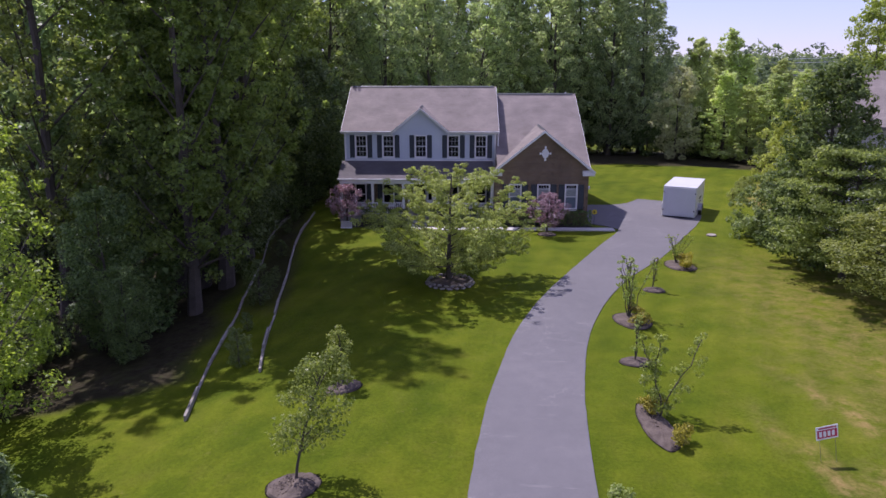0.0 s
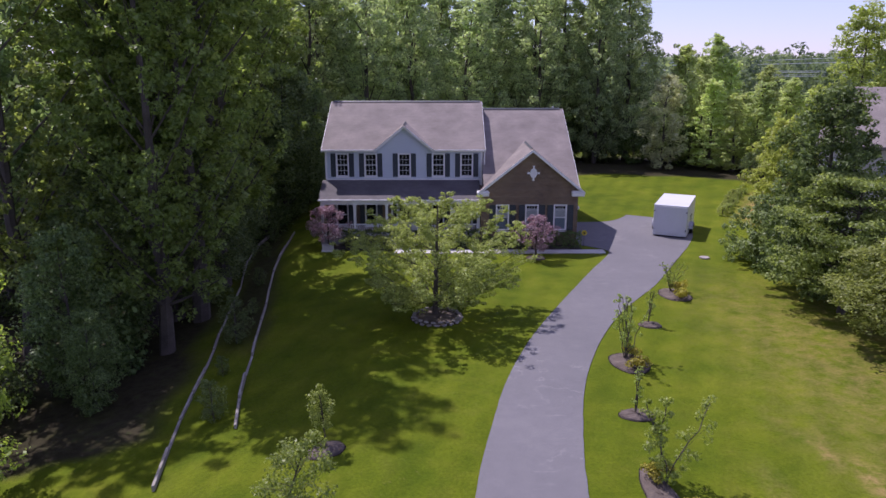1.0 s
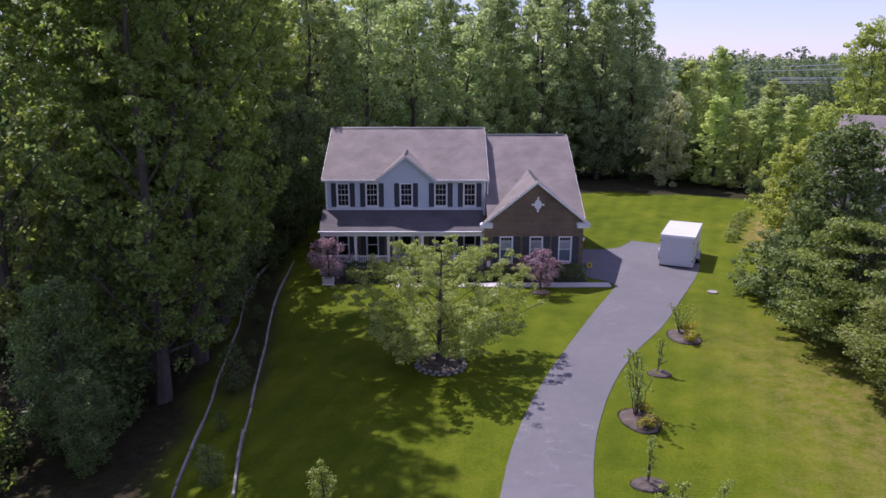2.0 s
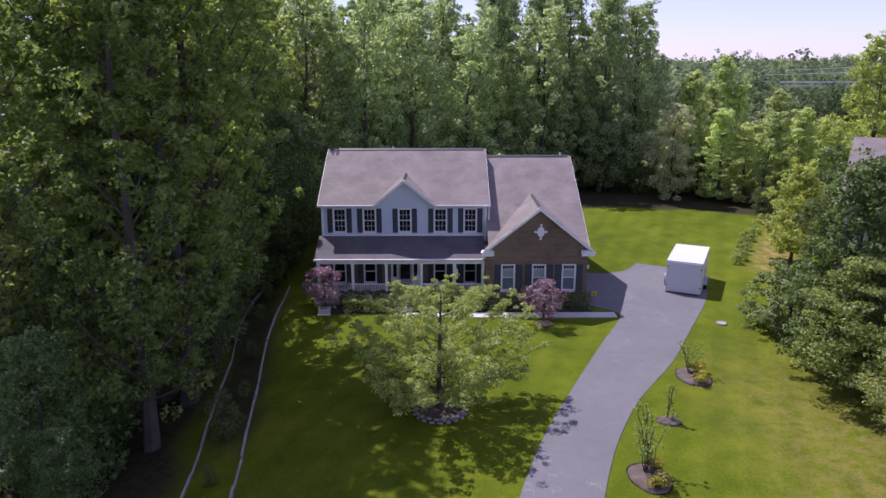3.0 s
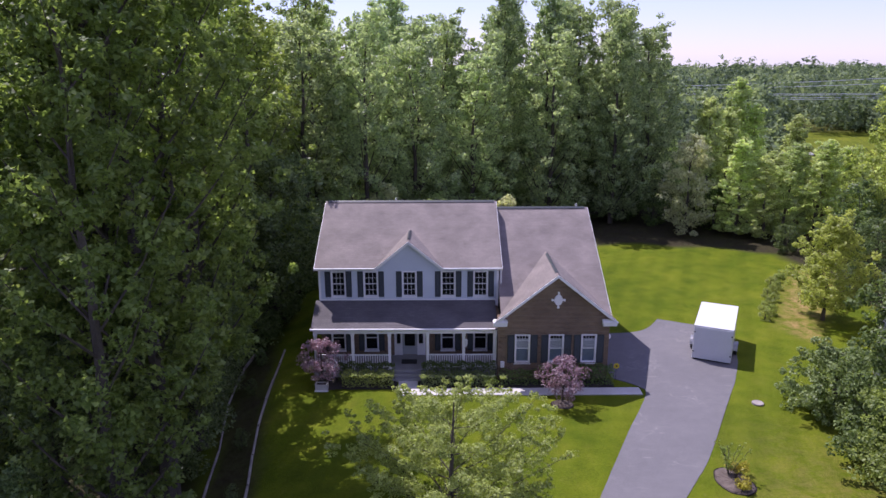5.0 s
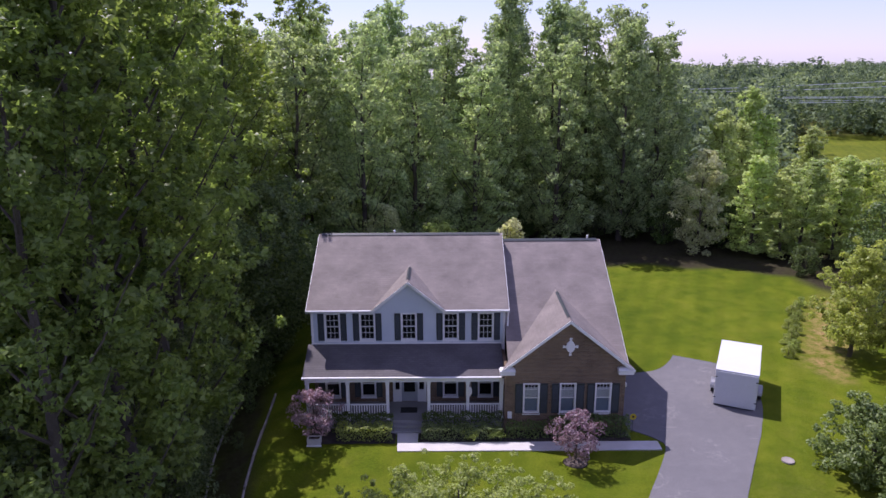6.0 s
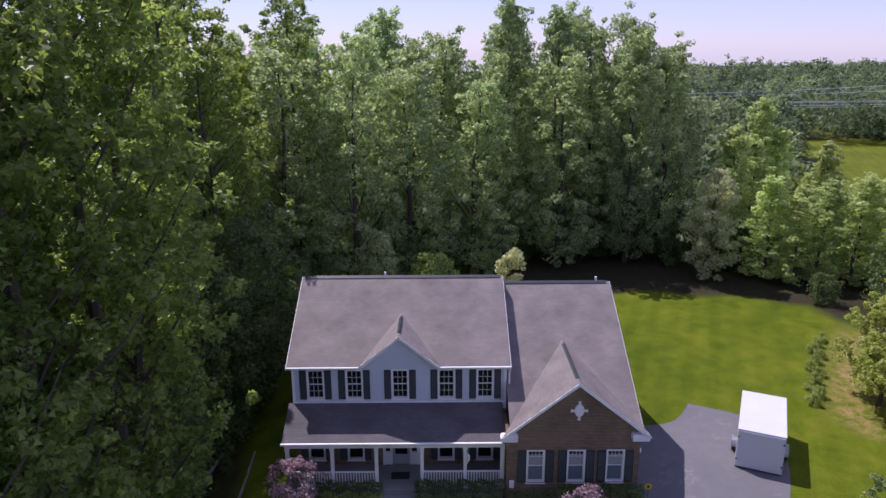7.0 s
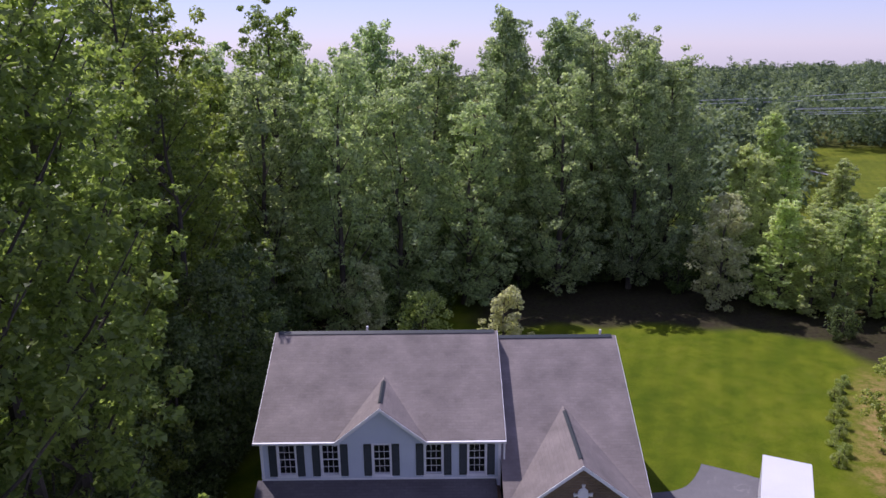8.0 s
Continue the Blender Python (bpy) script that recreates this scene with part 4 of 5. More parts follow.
def build_porch():
    floor_z = 0.45
    part("porch_floor", bevelled(boxes((-7.66, WING_L - 0.01, 46.55, FRONT - 0.002, 0.0, floor_z)), 0.015), PORCH_CONCRETE, house, "concrete porch floor")
    for i in range(2):
        part("porch_step", bevelled(boxes((-3.2, -1.35, 46.549 - 0.3 * (2 - i), 46.549 - 0.3 * (1 - i) - 0.002, 0.0, 0.15 * (i + 1))), 0.012), PORCH_CONCRETE, house)
    part("porch_beam", boxes((-7.62, WING_L - 0.02, 46.62, 46.78, 2.62, 2.84)), WHITE, house)
    part("porch_ceiling", boxes((-7.6, WING_L - 0.02, 46.78, FRONT - 0.004, 2.78, 2.82)), WHITE, house)
    bm = bmesh.new()
    prism(bm, [(46.56, 2.875), (FRONT - 0.03, 3.77), (FRONT - 0.03, 2.84), (46.62, 2.84)], "x", -7.6, -7.56)
    part("porch_end", bm, SIDING, house)
    xs = (-7.52, -5.42, -3.35, -1.2, 0.83, 2.6)

    def post():
        bm = boxes((-0.08, 0.08, -0.08, 0.08, 0.16, 2.03))
        box(bm, -0.105, 0.105, -0.105, 0.105, 0.0, 0.16)
        box(bm, -0.1, 0.1, -0.1, 0.1, 2.03, 2.17)
        return bm
    for x in xs:
        place("porch_post", shared(("porch_post",), post), WHITE, house, (x, 46.7, floor_z))
    for a, b in ((xs[0], xs[1]), (xs[1], xs[2]), (xs[3], xs[4]), (xs[4], xs[5])):
        rail = part("railing", boxes((a + 0.08, b - 0.08, 46.665, 46.735, 1.28, 1.34), (a + 0.08, b - 0.08, 46.675, 46.725, 0.55, 0.6)), WHITE, house, "white porch railing")
        n = int((b - a - 0.2) / 0.125)
        for i in range(n):
            x = a + 0.1 + (b - a - 0.2) * (i + 0.5) / n
            ob = link_mesh("baluster", shared(("baluster",), lambda: boxes((-0.024, 0.024, -0.024, 0.024, 0.6, 1.28))), WHITE, rail)
            ob.location = (x, 46.7, 0)


build_walls()
build_roofs()
build_openings()
build_porch()
mat_ = part("door_mat", bevelled(boxes((-2.75, -1.85, 47.35, 47.95, 0.451, 0.47)), 0.008), RUBBER)
tagged(mat_, "dark rubber door mat on the porch floor", "door mat")


# ---- trailer on the drive ----
def build_trailer():
    top = thing("cargo_trailer", (16.3, 50.6, 0.03), "plain white enclosed cargo trailer parked on the driveway", "trailer")
    L, W, H, z0 = 4.5, 2.2, 2.07, 0.06
    bm = bevelled(boxes((-W / 2, W / 2, 0.02, L, z0, z0 + H)), 0.03, 2)
    body = part("body", bm, METAL_WHITE)
    roof = part("roof_panel", bevelled(boxes((-W / 2 - 0.015, W / 2 + 0.015, 0.005, L + 0.015, z0 + H - 0.02, z0 + H + 0.025)), 0.012), METAL_WHITE)
    ramp = part("ramp_door", bevelled(boxes((-W / 2 + 0.05, W / 2 - 0.05, -0.03, 0.018, z0 + 0.03, z0 + H - 0.06)), 0.012), METAL_WHITE)
    kids = [body, roof, ramp]
    for x in (-W / 2 + 0.06, W / 2 - 0.06):
        for z in (0.42, H - 0.42):
            bm = bevelled(boxes((x - 0.05, x + 0.05, -0.07, -0.031, z0 + z, z0 + z + 0.07)), 0.01)
            kids.append(part("latch", bm, RUBBER))
    for s in (-1, 1):
        bm = bmesh.new()
        tube(bm, [(s * (W / 2 + 0.03), 1.75, 0.33), (s * (W / 2 + 0.23), 1.75, 0.33)], [0.33, 0.33], 24)
        w = part("wheel", bm, RUBBER)
        bm = bmesh.new()
        tube(bm, [(s * (W / 2 + 0.2), 1.75, 0.33), (s * (W / 2 + 0.245), 1.75, 0.33)], [0.19, 0.17], 16)
        r = part("rim", bm, STEEL)
        bm = bmesh.new()
        o = []
        for i in range(9):
            a = math.pi * i / 8
            o.append((1.75 + 0.48 * math.cos(a), 0.4 + 0.42 * math.sin(a)))
        for i in range(8, -1, -1):
            a = math.pi * i / 8
            o.append((1.75 + 0.46 * math.cos(a), 0.4 + 0.4 * math.sin(a)))
        va = [bm.verts.new((s * (W / 2), u, v)) for u, v in o]
        vb = [bm.verts.new((s * (W / 2 + 0.27), u, v)) for u, v in o]
        for i in range(17):
            bm.faces.new((va[i], va[i + 1], vb[i + 1], vb[i]))
        bmesh.ops.recalc_face_normals(bm, faces=bm.faces)
        kids += [w, r, part("fender", bm, STEEL)]
    bm = boxes((-0.9, -0.82, 0.1, L, -0.04, z0 - 0.005), (0.82, 0.9, 0.1, L, -0.04, z0 - 0.005), (-0.82, 0.82, 1.7, 1.8, -0.04, z0 - 0.01))
    tube(bm, [(-0.7, L - 0.1, 0.3), (0, L + 1.2, 0.4)], [0.05, 0.05], 6)
    tube(bm, [(0.7, L - 0.1, 0.3), (0, L + 1.2, 0.4)], [0.05, 0.05], 6)
    kids.append(part("chassis", bm, RUBBER))
    bm = bmesh.new()
    tube(bm, [(0, L + 0.9, -0.02), (0, L + 0.9, 0.9)], [0.04, 0.04], 8)
    kids.append(part("jack", bm, STEEL))
    # side lettering too small to read
    for a, b, z, h in ((1.7, 3.0, 1.35, 0.16), (1.9, 2.8, 1.1, 0.12), (2.0, 2.7, 0.9, 0.1)):
        kids.append(part("side_marking", boxes((W / 2 + 0.001, W / 2 + 0.006, a, b, z0 + z - 0.35, z0 + z - 0.35 + h)), SHUTTER))
    for k in kids:
        k.parent = top
    top.matrix_basis = pose(15.6, 48.42, 0.03, 0, 0, -25.0)


build_trailer()


# ---- trees ----
def scaled(x, y, turn, s, sz=None, lift=-0.05):
    return pose(x, y, ground_z(x, y) + lift, 0, 0, turn) @ Matrix.Diagonal((s, s, sz or s, 1))


def settle(ob, m):
    ob.matrix_basis = m
    return ob


rng = np.random.default_rng(11)
NEAR = [
    make_tree("woodland_tree", 1, 28, 5.0, 0.13, "oval", LEAF_NEAR, 56, 44, 0.26, 0.36, 0.72, "tall dark green woodland tree at the wood's edge", wander=0.05, small=True, ascend=1.3, plume=7),
    make_tree("woodland_tree", 2, 30, 4.8, 0.16, "oval", LEAF_NEAR, 56, 44, 0.26, 0.38, 0.72, "tall dark green woodland tree at the wood's edge", wander=0.05, small=True, ascend=1.3, plume=7),
]
WOODS = [
    make_tree("woodland_tree", 3, 27, 5.0, 0.1, "oval", LEAF_WOODS, 48, 30, 0.42, 0.3, 1.0, "tall dark green woodland tree deep in the wood", wander=0.05, small=True, ascend=1.3, plume=6),
    make_tree("woodland_tree", 15, 28, 4.8, 0.12, "dome", LEAF_WOODS, 48, 30, 0.42, 0.3, 1.0, "tall dark green woodland tree deep in the wood", wander=0.05, small=True, ascend=1.3, plume=6),
]
BACKS = [
    make_tree("poplar_tree", 5, 25, 4.5, 0.03, "oval", LEAF_BACK, 62, 44, 0.3, 0.3, 0.92, "tall poplar with an airy green crown and upright limbs", wander=0.05, small=True, ascend=1.7, plume=7),
    make_tree("poplar_tree", 6, 25, 4.7, 0.03, "dome", LEAF_BACK, 62, 44, 0.3, 0.32, 0.92, "tall poplar with an airy green crown and upright limbs", wander=0.05, small=True, ascend=1.7, plume=7),
    make_tree("poplar_tree", 7, 25, 5.0, 0.03, "vase", LEAF_BACK, 62, 44, 0.3, 0.28, 0.92, "tall poplar with an airy green crown and upright limbs", wander=0.05, small=True, ascend=1.7, plume=7),
]
NEAR.append(make_tree("woodland_tree", 4, 26, 4.8, 0.1, "oval", LEAF_EDGE, 56, 44, 0.26, 0.36, 0.72, "tall yellow-green woodland tree at the wood's edge", wander=0.05, small=True, ascend=1.3, plume=7))
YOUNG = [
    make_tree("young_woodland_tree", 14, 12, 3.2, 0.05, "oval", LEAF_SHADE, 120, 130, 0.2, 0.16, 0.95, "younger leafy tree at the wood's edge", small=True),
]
# dark leaves here replace the shade these shrubs stand in
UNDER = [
    make_tree("woodland_shrub", 8, 4.2, 2.2, 0.03, "dome", LEAF_DARK, 44, 54, 0.21, 0.05, 0.72, "dense green shrub at the wood's edge, leaves darkened for shade", "shrub", stems=3, limbs=12, small=True),
    make_tree("woodland_shrub", 9, 6.5, 2.4, 0.05, "oval", LEAF_SHADE, 54, 54, 0.22, 0.07, 0.8, "dense green shrub at the wood's edge, leaves darkened for shade", "shrub", stems=2, limbs=14, small=True),
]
SPIRE = [
    make_tree("spire_tree", 12, 15, 3.2, 0.02, "spire", LEAF_FRESH, 44, 40, 0.26, 0.16, 0.62, "narrow fresh green tree at the lawn's edge", small=True, ascend=1.2, plume=5),
    make_tree("spire_tree", 13, 13, 3.2, 0.02, "spire", LEAF_FRESH, 44, 40, 0.26, 0.16, 0.62, "narrow light green tree at the lawn's edge", small=True, ascend=1.2, plume=5),
]
TRUNKY = [
    make_tree("woodland_tree", 16, 28, 4.6, 0.36, "oval", LEAF_NEAR, 56, 44, 0.26, 0.42, 0.72, "tall woodland tree with a bare lower trunk", wander=0.03, small=True, ascend=1.3, plume=7),
]
PALE = [
    make_tree("silvery_tree", 17, 9.6, 2.5, 0.08, "oval", LEAF_PALE, 110, 70, 0.22, 0.12, 0.62, "rounded silvery-leaved tree at the lawn's edge", small=True),
]
used = set()


def plant(kinds, x, y, turn, s, sz=None, group=""):
    """The first of a kind is moved to its place, the others are copies."""
    kind = kinds[int(len(kinds) * rng.uniform() ** 1.25)]
    m = scaled(x, y, turn, s, sz)
    ob = copy_thing(kind, m @ Matrix.Diagonal((*(1 / v for v in kind.scale), 1))) if kind in used else settle(kind, m)
    used.add(kind)
    return tagged(ob, group=group) if group else ob


taken = [(-16.0, 44.4), (-18.5, 47.8)]


def free(x, y, gap):
    if any((x - a) ** 2 + (y - b) ** 2 < gap * gap for a, b in taken):
        return False
    taken.append((x, y))
    return True


# the woods beside the lawn, with a close row along the edge
for x, y, s in ((-19.4, 33.4, 0.84), (-16.4, 56.2, 0.82), (-13.9, 59.8, 0.86)):
    taken.append((x, y))
    plant(NEAR, x, y, rng.uniform(0, 360), s, group="woods beside the lawn")
for x, y, s in ((-15.1, 37.0, 0.95), (-14.0, 37.5, 0.9), (-16.8, 40.5, 1.0), (-13.4, 45.4, 0.94)):
    taken.append((x, y))
    plant(TRUNKY, x, y, rng.uniform(0, 360), s, group="woods beside the lawn")
for x, y, s in ((-14.6, 51.0, 0.7), (-12.5, 41.3, 0.95), (-12.4, 36.8, 0.96), (-12.6, 32.6, 0.8)):
    taken.append((x, y))
    plant(NEAR, x, y, rng.uniform(0, 360), s, group="woods beside the lawn")
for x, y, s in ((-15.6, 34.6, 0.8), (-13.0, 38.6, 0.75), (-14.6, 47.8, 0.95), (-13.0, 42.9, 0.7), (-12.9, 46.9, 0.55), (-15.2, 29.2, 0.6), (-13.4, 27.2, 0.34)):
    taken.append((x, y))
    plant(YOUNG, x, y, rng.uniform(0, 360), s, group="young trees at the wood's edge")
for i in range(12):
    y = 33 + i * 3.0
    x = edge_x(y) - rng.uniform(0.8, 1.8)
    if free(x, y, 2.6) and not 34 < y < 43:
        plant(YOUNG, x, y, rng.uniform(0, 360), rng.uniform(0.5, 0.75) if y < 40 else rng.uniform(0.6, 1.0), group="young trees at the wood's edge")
for i in range(900):
    x, y = rng.uniform(-42, -12), rng.uniform(8, 84)
    if woods(x + 2.5, y) > 0.9 and x > -24 - 0.25 * y and (y > 37 or x < -33) and free(x, y, 4.6 if x > edge_x(y) - 9 else 7.2):
        plant(NEAR if x > edge_x(y) - 7.5 and y > 30 else WOODS, x, y, rng.uniform(0, 360), rng.uniform(0.85, 1.1), group="woods beside the lawn")
# the woods behind the house: the height of the canopy along x
CANOPY = ((-30, 24.5), (-12, 24.5), (-6, 25.2), (-0.5, 22.8), (6.8, 26.6), (12, 25.4), (19.5, 25.4), (24.0, 22.0))


def canopy(x):
    return float(np.interp(x, [c[0] for c in CANOPY], [c[1] for c in CANOPY]))


for x, y, tip in ((-13.5, 88.0, 23.6), (-5.8, 91.0, 24.6), (-0.6, 90.0, 22.4), (6.8, 91.0, 25.8), (11.5, 90.5, 24.8), (15.6, 92.0, 24.2), (19.6, 91.0, 24.6), (23.0, 90.0, 21.8), (24.6, 95.0, 19.5)):
    taken.append((x, y))
    plant(BACKS, x, y, rng.uniform(0, 360), 0.95, (tip - ground_z(x, y)) / 25.0, group="woods behind the house")
for i in range(1200):
    x, y = rng.uniform(-24, 26), rng.uniform(72, 105)
    front = y < 87.5 + 0.3 * max(0.0, x - 19)
    if x < 23.0 + 0.15 * (y - 86) and y > 72.5 + 8.5 * smooth(-3, 3, x) + 2.0 * smooth(6, 14, x) + 0.5 * max(0.0, x - 19) and (x > 8 or y < 99) and free(x, y, 4.6 if front else 4.9):
        h = (canopy(x) - ground_z(x, y)) / 25.0
        plant(BACKS, x, y, rng.uniform(0, 360), rng.uniform(0.86, 1.02), h * (rng.uniform(0.72, 0.96) if front else rng.uniform(0.92, 1.0)), group="woods behind the house")
# the edge behind the lawn, lower and brighter: kind, place, height of the tip, width
for k, x, y, tip, wide in ((1, 36.3, 100.0, 15.2, 1.25), (0, 38.6, 99.0, 11.6, 1.2), (1, 40.6, 90.0, 11.2, 1.1), (1, 28.6, 86.0, 13.6, 1.15), (0, 31.6, 88.0, 12.0, 1.1), (0, 29.4, 79.0, 9.6, 1.05), (0, 31.4, 77.5, 8.2, 0.95),
                           (1, 33.6, 78.0, 9.6, 1.0), (0, 36.2, 77.0, 9.8, 1.05), (1, 38.4, 80.0, 8.6, 1.0), (0, 26.4, 83.0, 9.5, 1.0), (1, 42.0, 84.0, 8.5, 1.1), (1, 45.0, 80.0, 9.5, 1.2), (0, 34.6, 82.5, 8.0, 1.0)):
    taken.append((x, y))
    plant(SPIRE[k:k + 1], x, y, rng.uniform(0, 360), wide, (tip - ground_z(x, y)) / (15.0, 13.0)[k], group="trees at the lawn's far edge")
plant(PALE, 24.2, 79.0, 0, 1.05, group="trees at the lawn's far edge")
plant(PALE, -5.2, 71.0, 120, 0.72, group="trees at the lawn's far edge")
for i in range(300):
    x, y = rng.uniform(26, 58), rng.uniform(76, 124)
    if woods(x - 1.5, y - 1.0) > 0.8 and 28 + 0.12 * (y - 70) < x < 0.42 * y + 12 and free(x, y, 4.2 if y < 96 else 6.0):
        plant(SPIRE, x, y, rng.uniform(0, 360), rng.uniform(0.7, 0.9), rng.uniform(0.4, 0.55), group="trees at the lawn's far edge")
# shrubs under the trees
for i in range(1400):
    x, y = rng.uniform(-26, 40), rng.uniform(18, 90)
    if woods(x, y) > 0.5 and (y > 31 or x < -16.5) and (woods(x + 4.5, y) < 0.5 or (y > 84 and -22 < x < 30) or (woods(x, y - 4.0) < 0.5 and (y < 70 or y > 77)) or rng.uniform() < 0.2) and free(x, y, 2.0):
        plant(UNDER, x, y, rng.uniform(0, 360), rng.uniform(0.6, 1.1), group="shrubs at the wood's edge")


# single trees and shrubs
lawn_tree = settle(make_tree("lawn_tree", 21, 5.75, 4.6, 0.17, "umbrella", LEAF_LAWN, 86, 46, 0.1, 0.13, 0.29, "spreading light green lawn tree in a stone ring", squash=0.5, wander=0.02, tilt=(0.1, -0.1), ascend=0.62, plume=17), scaled(-0.1, 33.3, 40, 1))
settle(make_tree("bright_tree", 22, 12.5, 3.9, 0.14, "dome", LEAF_LIME, 56, 70, 0.15, 0.2, 0.62, "bright yellow-green tree beside the lawn", ascend=0.9, plume=7), scaled(-15.8, 20.7, 0, 1))
settle(make_tree("young_conifer", 23, 4.2, 1.5, 0.02, "cone", LEAF_WOODS, 70, 60, 0.22, 0.06, 0.4, "young dark green conifer on the lawn's edge", narrow=0.3), scaled(-8.6, 11.8, 0, 1))
tier_tree = settle(make_tree("layered_tree", 24, 6.8, 3.5, 0.2, "dome", LEAF_LAYER, 300, 84, 0.15, 0.16, 0.72, "wide tree with layered grey-green branches on the lawn", squash=0.3, tiers=7, limbs=60), scaled(19.2, 33.6, 0, 1))
copy_thing(tier_tree, scaled(19.8, 29.4, 140, 1.0, 0.7))
round_bush = settle(make_tree("round_bush", 25, 3.8, 2.5, 0.0, "dome", LEAF_GREY, 44, 56, 0.17, 0.07, 0.46, "large rounded grey-green bush on the lawn", "bush", stems=4, ascend=0.5, plume=6), scaled(19.4, 42.0, 0, 1))
settle(make_tree("evergreen_tree", 26, 10.7, 2.8, 0.02, "dome", LEAF_DARK, 70, 56, 0.19, 0.2, 0.58, "large dark evergreen tree on the lawn", ascend=0.8, plume=7), scaled(19.2, 36.4, 0, 1))
settle(make_tree("young_lime_tree", 27, 7.4, 3.0, 0.16, "vase", LEAF_FRESH_LIME, 48, 52, 0.19, 0.12, 0.5, "yellow-green young tree on the lawn", ascend=0.9, plume=7), scaled(25.8, 55.2, 0, 1))
tall_lime = settle(make_tree("bright_tall_tree", 28, 16, 4.8, 0.05, "dome", LEAF_FRESH_LIME, 56, 52, 0.27, 0.25, 0.8, "tall bright yellow-green tree behind the lawn", ascend=1.0, plume=7), scaled(42, 74, 0, 1.05))
copy_thing(tall_lime, scaled(48, 72, 80, 1.0))
for k, (x, y, h) in enumerate(((-7.0, 45.5, 1.0), (5.9, 43.3, 0.95))):
    m = scaled(x, y, 130 * k, h)
    if k == 0:
        plum = settle(make_tree("purple_plum", 31, 2.8, 1.4, 0.3, "dome", LEAF_PURPLE, 70, 45, 0.12, 0.05, 0.32, "small ornamental plum with purple-pink leaves", stems=2, limbs=30), m)
        tagged(plum, group="purple plums by the house")
    else:
        copy_thing(plum, m)
settle(make_tree("back_yard_bush", 33, 5.7, 1.9, 0.1, "round", LEAF_LAYER, 70, 60, 0.2, 0.07, 0.5, "grey-green bush behind the house", "bush", stems=3), scaled(-1.0, 66.0, 0, 1.15, 1.12))
settle(make_tree("back_yard_bush", 34, 6.6, 1.9, 0.08, "vase", LEAF_PALE, 34, 40, 0.2, 0.07, 0.4, "pale yellow-green upright bush behind the house", "bush", stems=3, ascend=1.1, plume=5), scaled(4.5, 66.2, 90, 1.0))


# ---- hedges by the porch ----
def build_hedge(x0, x1, y0, y1, h, material, label, seed, per=420, size=0.1):
    r = np.random.default_rng(seed)
    top = thing("hedge", ((x0 + x1) / 2, (y0 + y1) / 2, 0), label, "hedge")
    for i in range(int((x1 - x0) / 0.8) + 1):
        x = x0 + 0.15 + i * 0.8
        if x < x1:
            bm = bmesh.new()
            tube(bm, [(x, (y0 + y1) / 2, -0.05), (x + r.normal(0, 0.1), (y0 + y1) / 2 + r.normal(0, 0.1), h * 0.7)], [0.03, 0.015], 5)
            part("stem", bm, BARK, top)
    n = int(per * (x1 - x0) * (h + y1 - y0))
    u = r.uniform(0, 1, (n, 3))
    p = np.stack([x0 + u[:, 0] * (x1 - x0), y0 + u[:, 1] * (y1 - y0), u[:, 2] * h], axis=1)
    which = r.uniform(0, 1, n)
    bumpy = 0.07 * np.sin(p[:, 0] * 7 + p[:, 1] * 3 + seed)
    p[:, 2] = np.where(which < 0.5, h - r.uniform(0, 0.1, n) + bumpy, p[:, 2])
    p[:, 1] = np.where((which >= 0.5) & (which < 0.8), y0 + r.uniform(0, 0.1, n) - bumpy, p[:, 1])
    facing = np.where((which < 0.5)[:, None], np.array([[0, 0, 1.0]]), np.array([[0, -0.8, 0.5]]))
    link_mesh("foliage", quads_mesh("foliage", leaves(r, p, facing, size)), material, top)
    return top


build_hedge(-6.2, -3.05, 45.95, 46.45, 1.0, LEAF_DARK, "taller dark hedge against the porch", 45)
build_hedge(-1.55, 2.6, 45.95, 46.45, 1.03, LEAF_DARK, "taller dark hedge against the porch", 46)
build_hedge(-5.9, -3.05, 45.15, 45.9, 0.78, LEAF_LAYER, "clipped green hedge in front of the porch", 41)
build_hedge(-1.6, 2.5, 45.2, 45.9, 0.7, LEAF_WOODS, "loose dark green hedge in front of the porch", 42)
build_hedge(2.75, 4.9, 45.3, 46.1, 0.7, LEAF_DARK, "dark clipped hedge below the brick wall", 43)
build_hedge(5.0, 9.1, 45.3, 46.1, 1.0, LEAF_DARK, "dark clipped hedge below the brick wall", 44)


def flower_clump(x, y, s, seed, material, label, name="shrub", h=0.5):
    r = np.random.default_rng(seed)
    top = thing(name, (x, y, ground_z(x, y)), label, "shrub")
    z = ground_z(x, y)
    bm = bmesh.new()
    cs = []
    for i in range(9):
        a = r.uniform(0, math.tau)
        d = s * r.uniform(0.2, 0.9)
        tip = (x + d * math.cos(a), y + d * math.sin(a), z + h * r.uniform(0.5, 1.0))
        tube(bm, [(x, y, z - 0.03), tip], [0.015, 0.006], 4)
        cs.append(tip)
    part("stems", bm, BARK, top)
    link_mesh("foliage", quads_mesh("foliage", clump_leaves(r, np.array(cs), np.full(9, s * 0.45), 70, 0.09)), material, top)
    return top


flower_clump(0.9, 45.35, 0.5, 51, LEAF_SPRING, "pale yellow-green flowering shrub before the hedge")
flower_clump(2.2, 45.3, 0.45, 52, LEAF_SPRING, "pale yellow-green flowering shrub before the hedge")


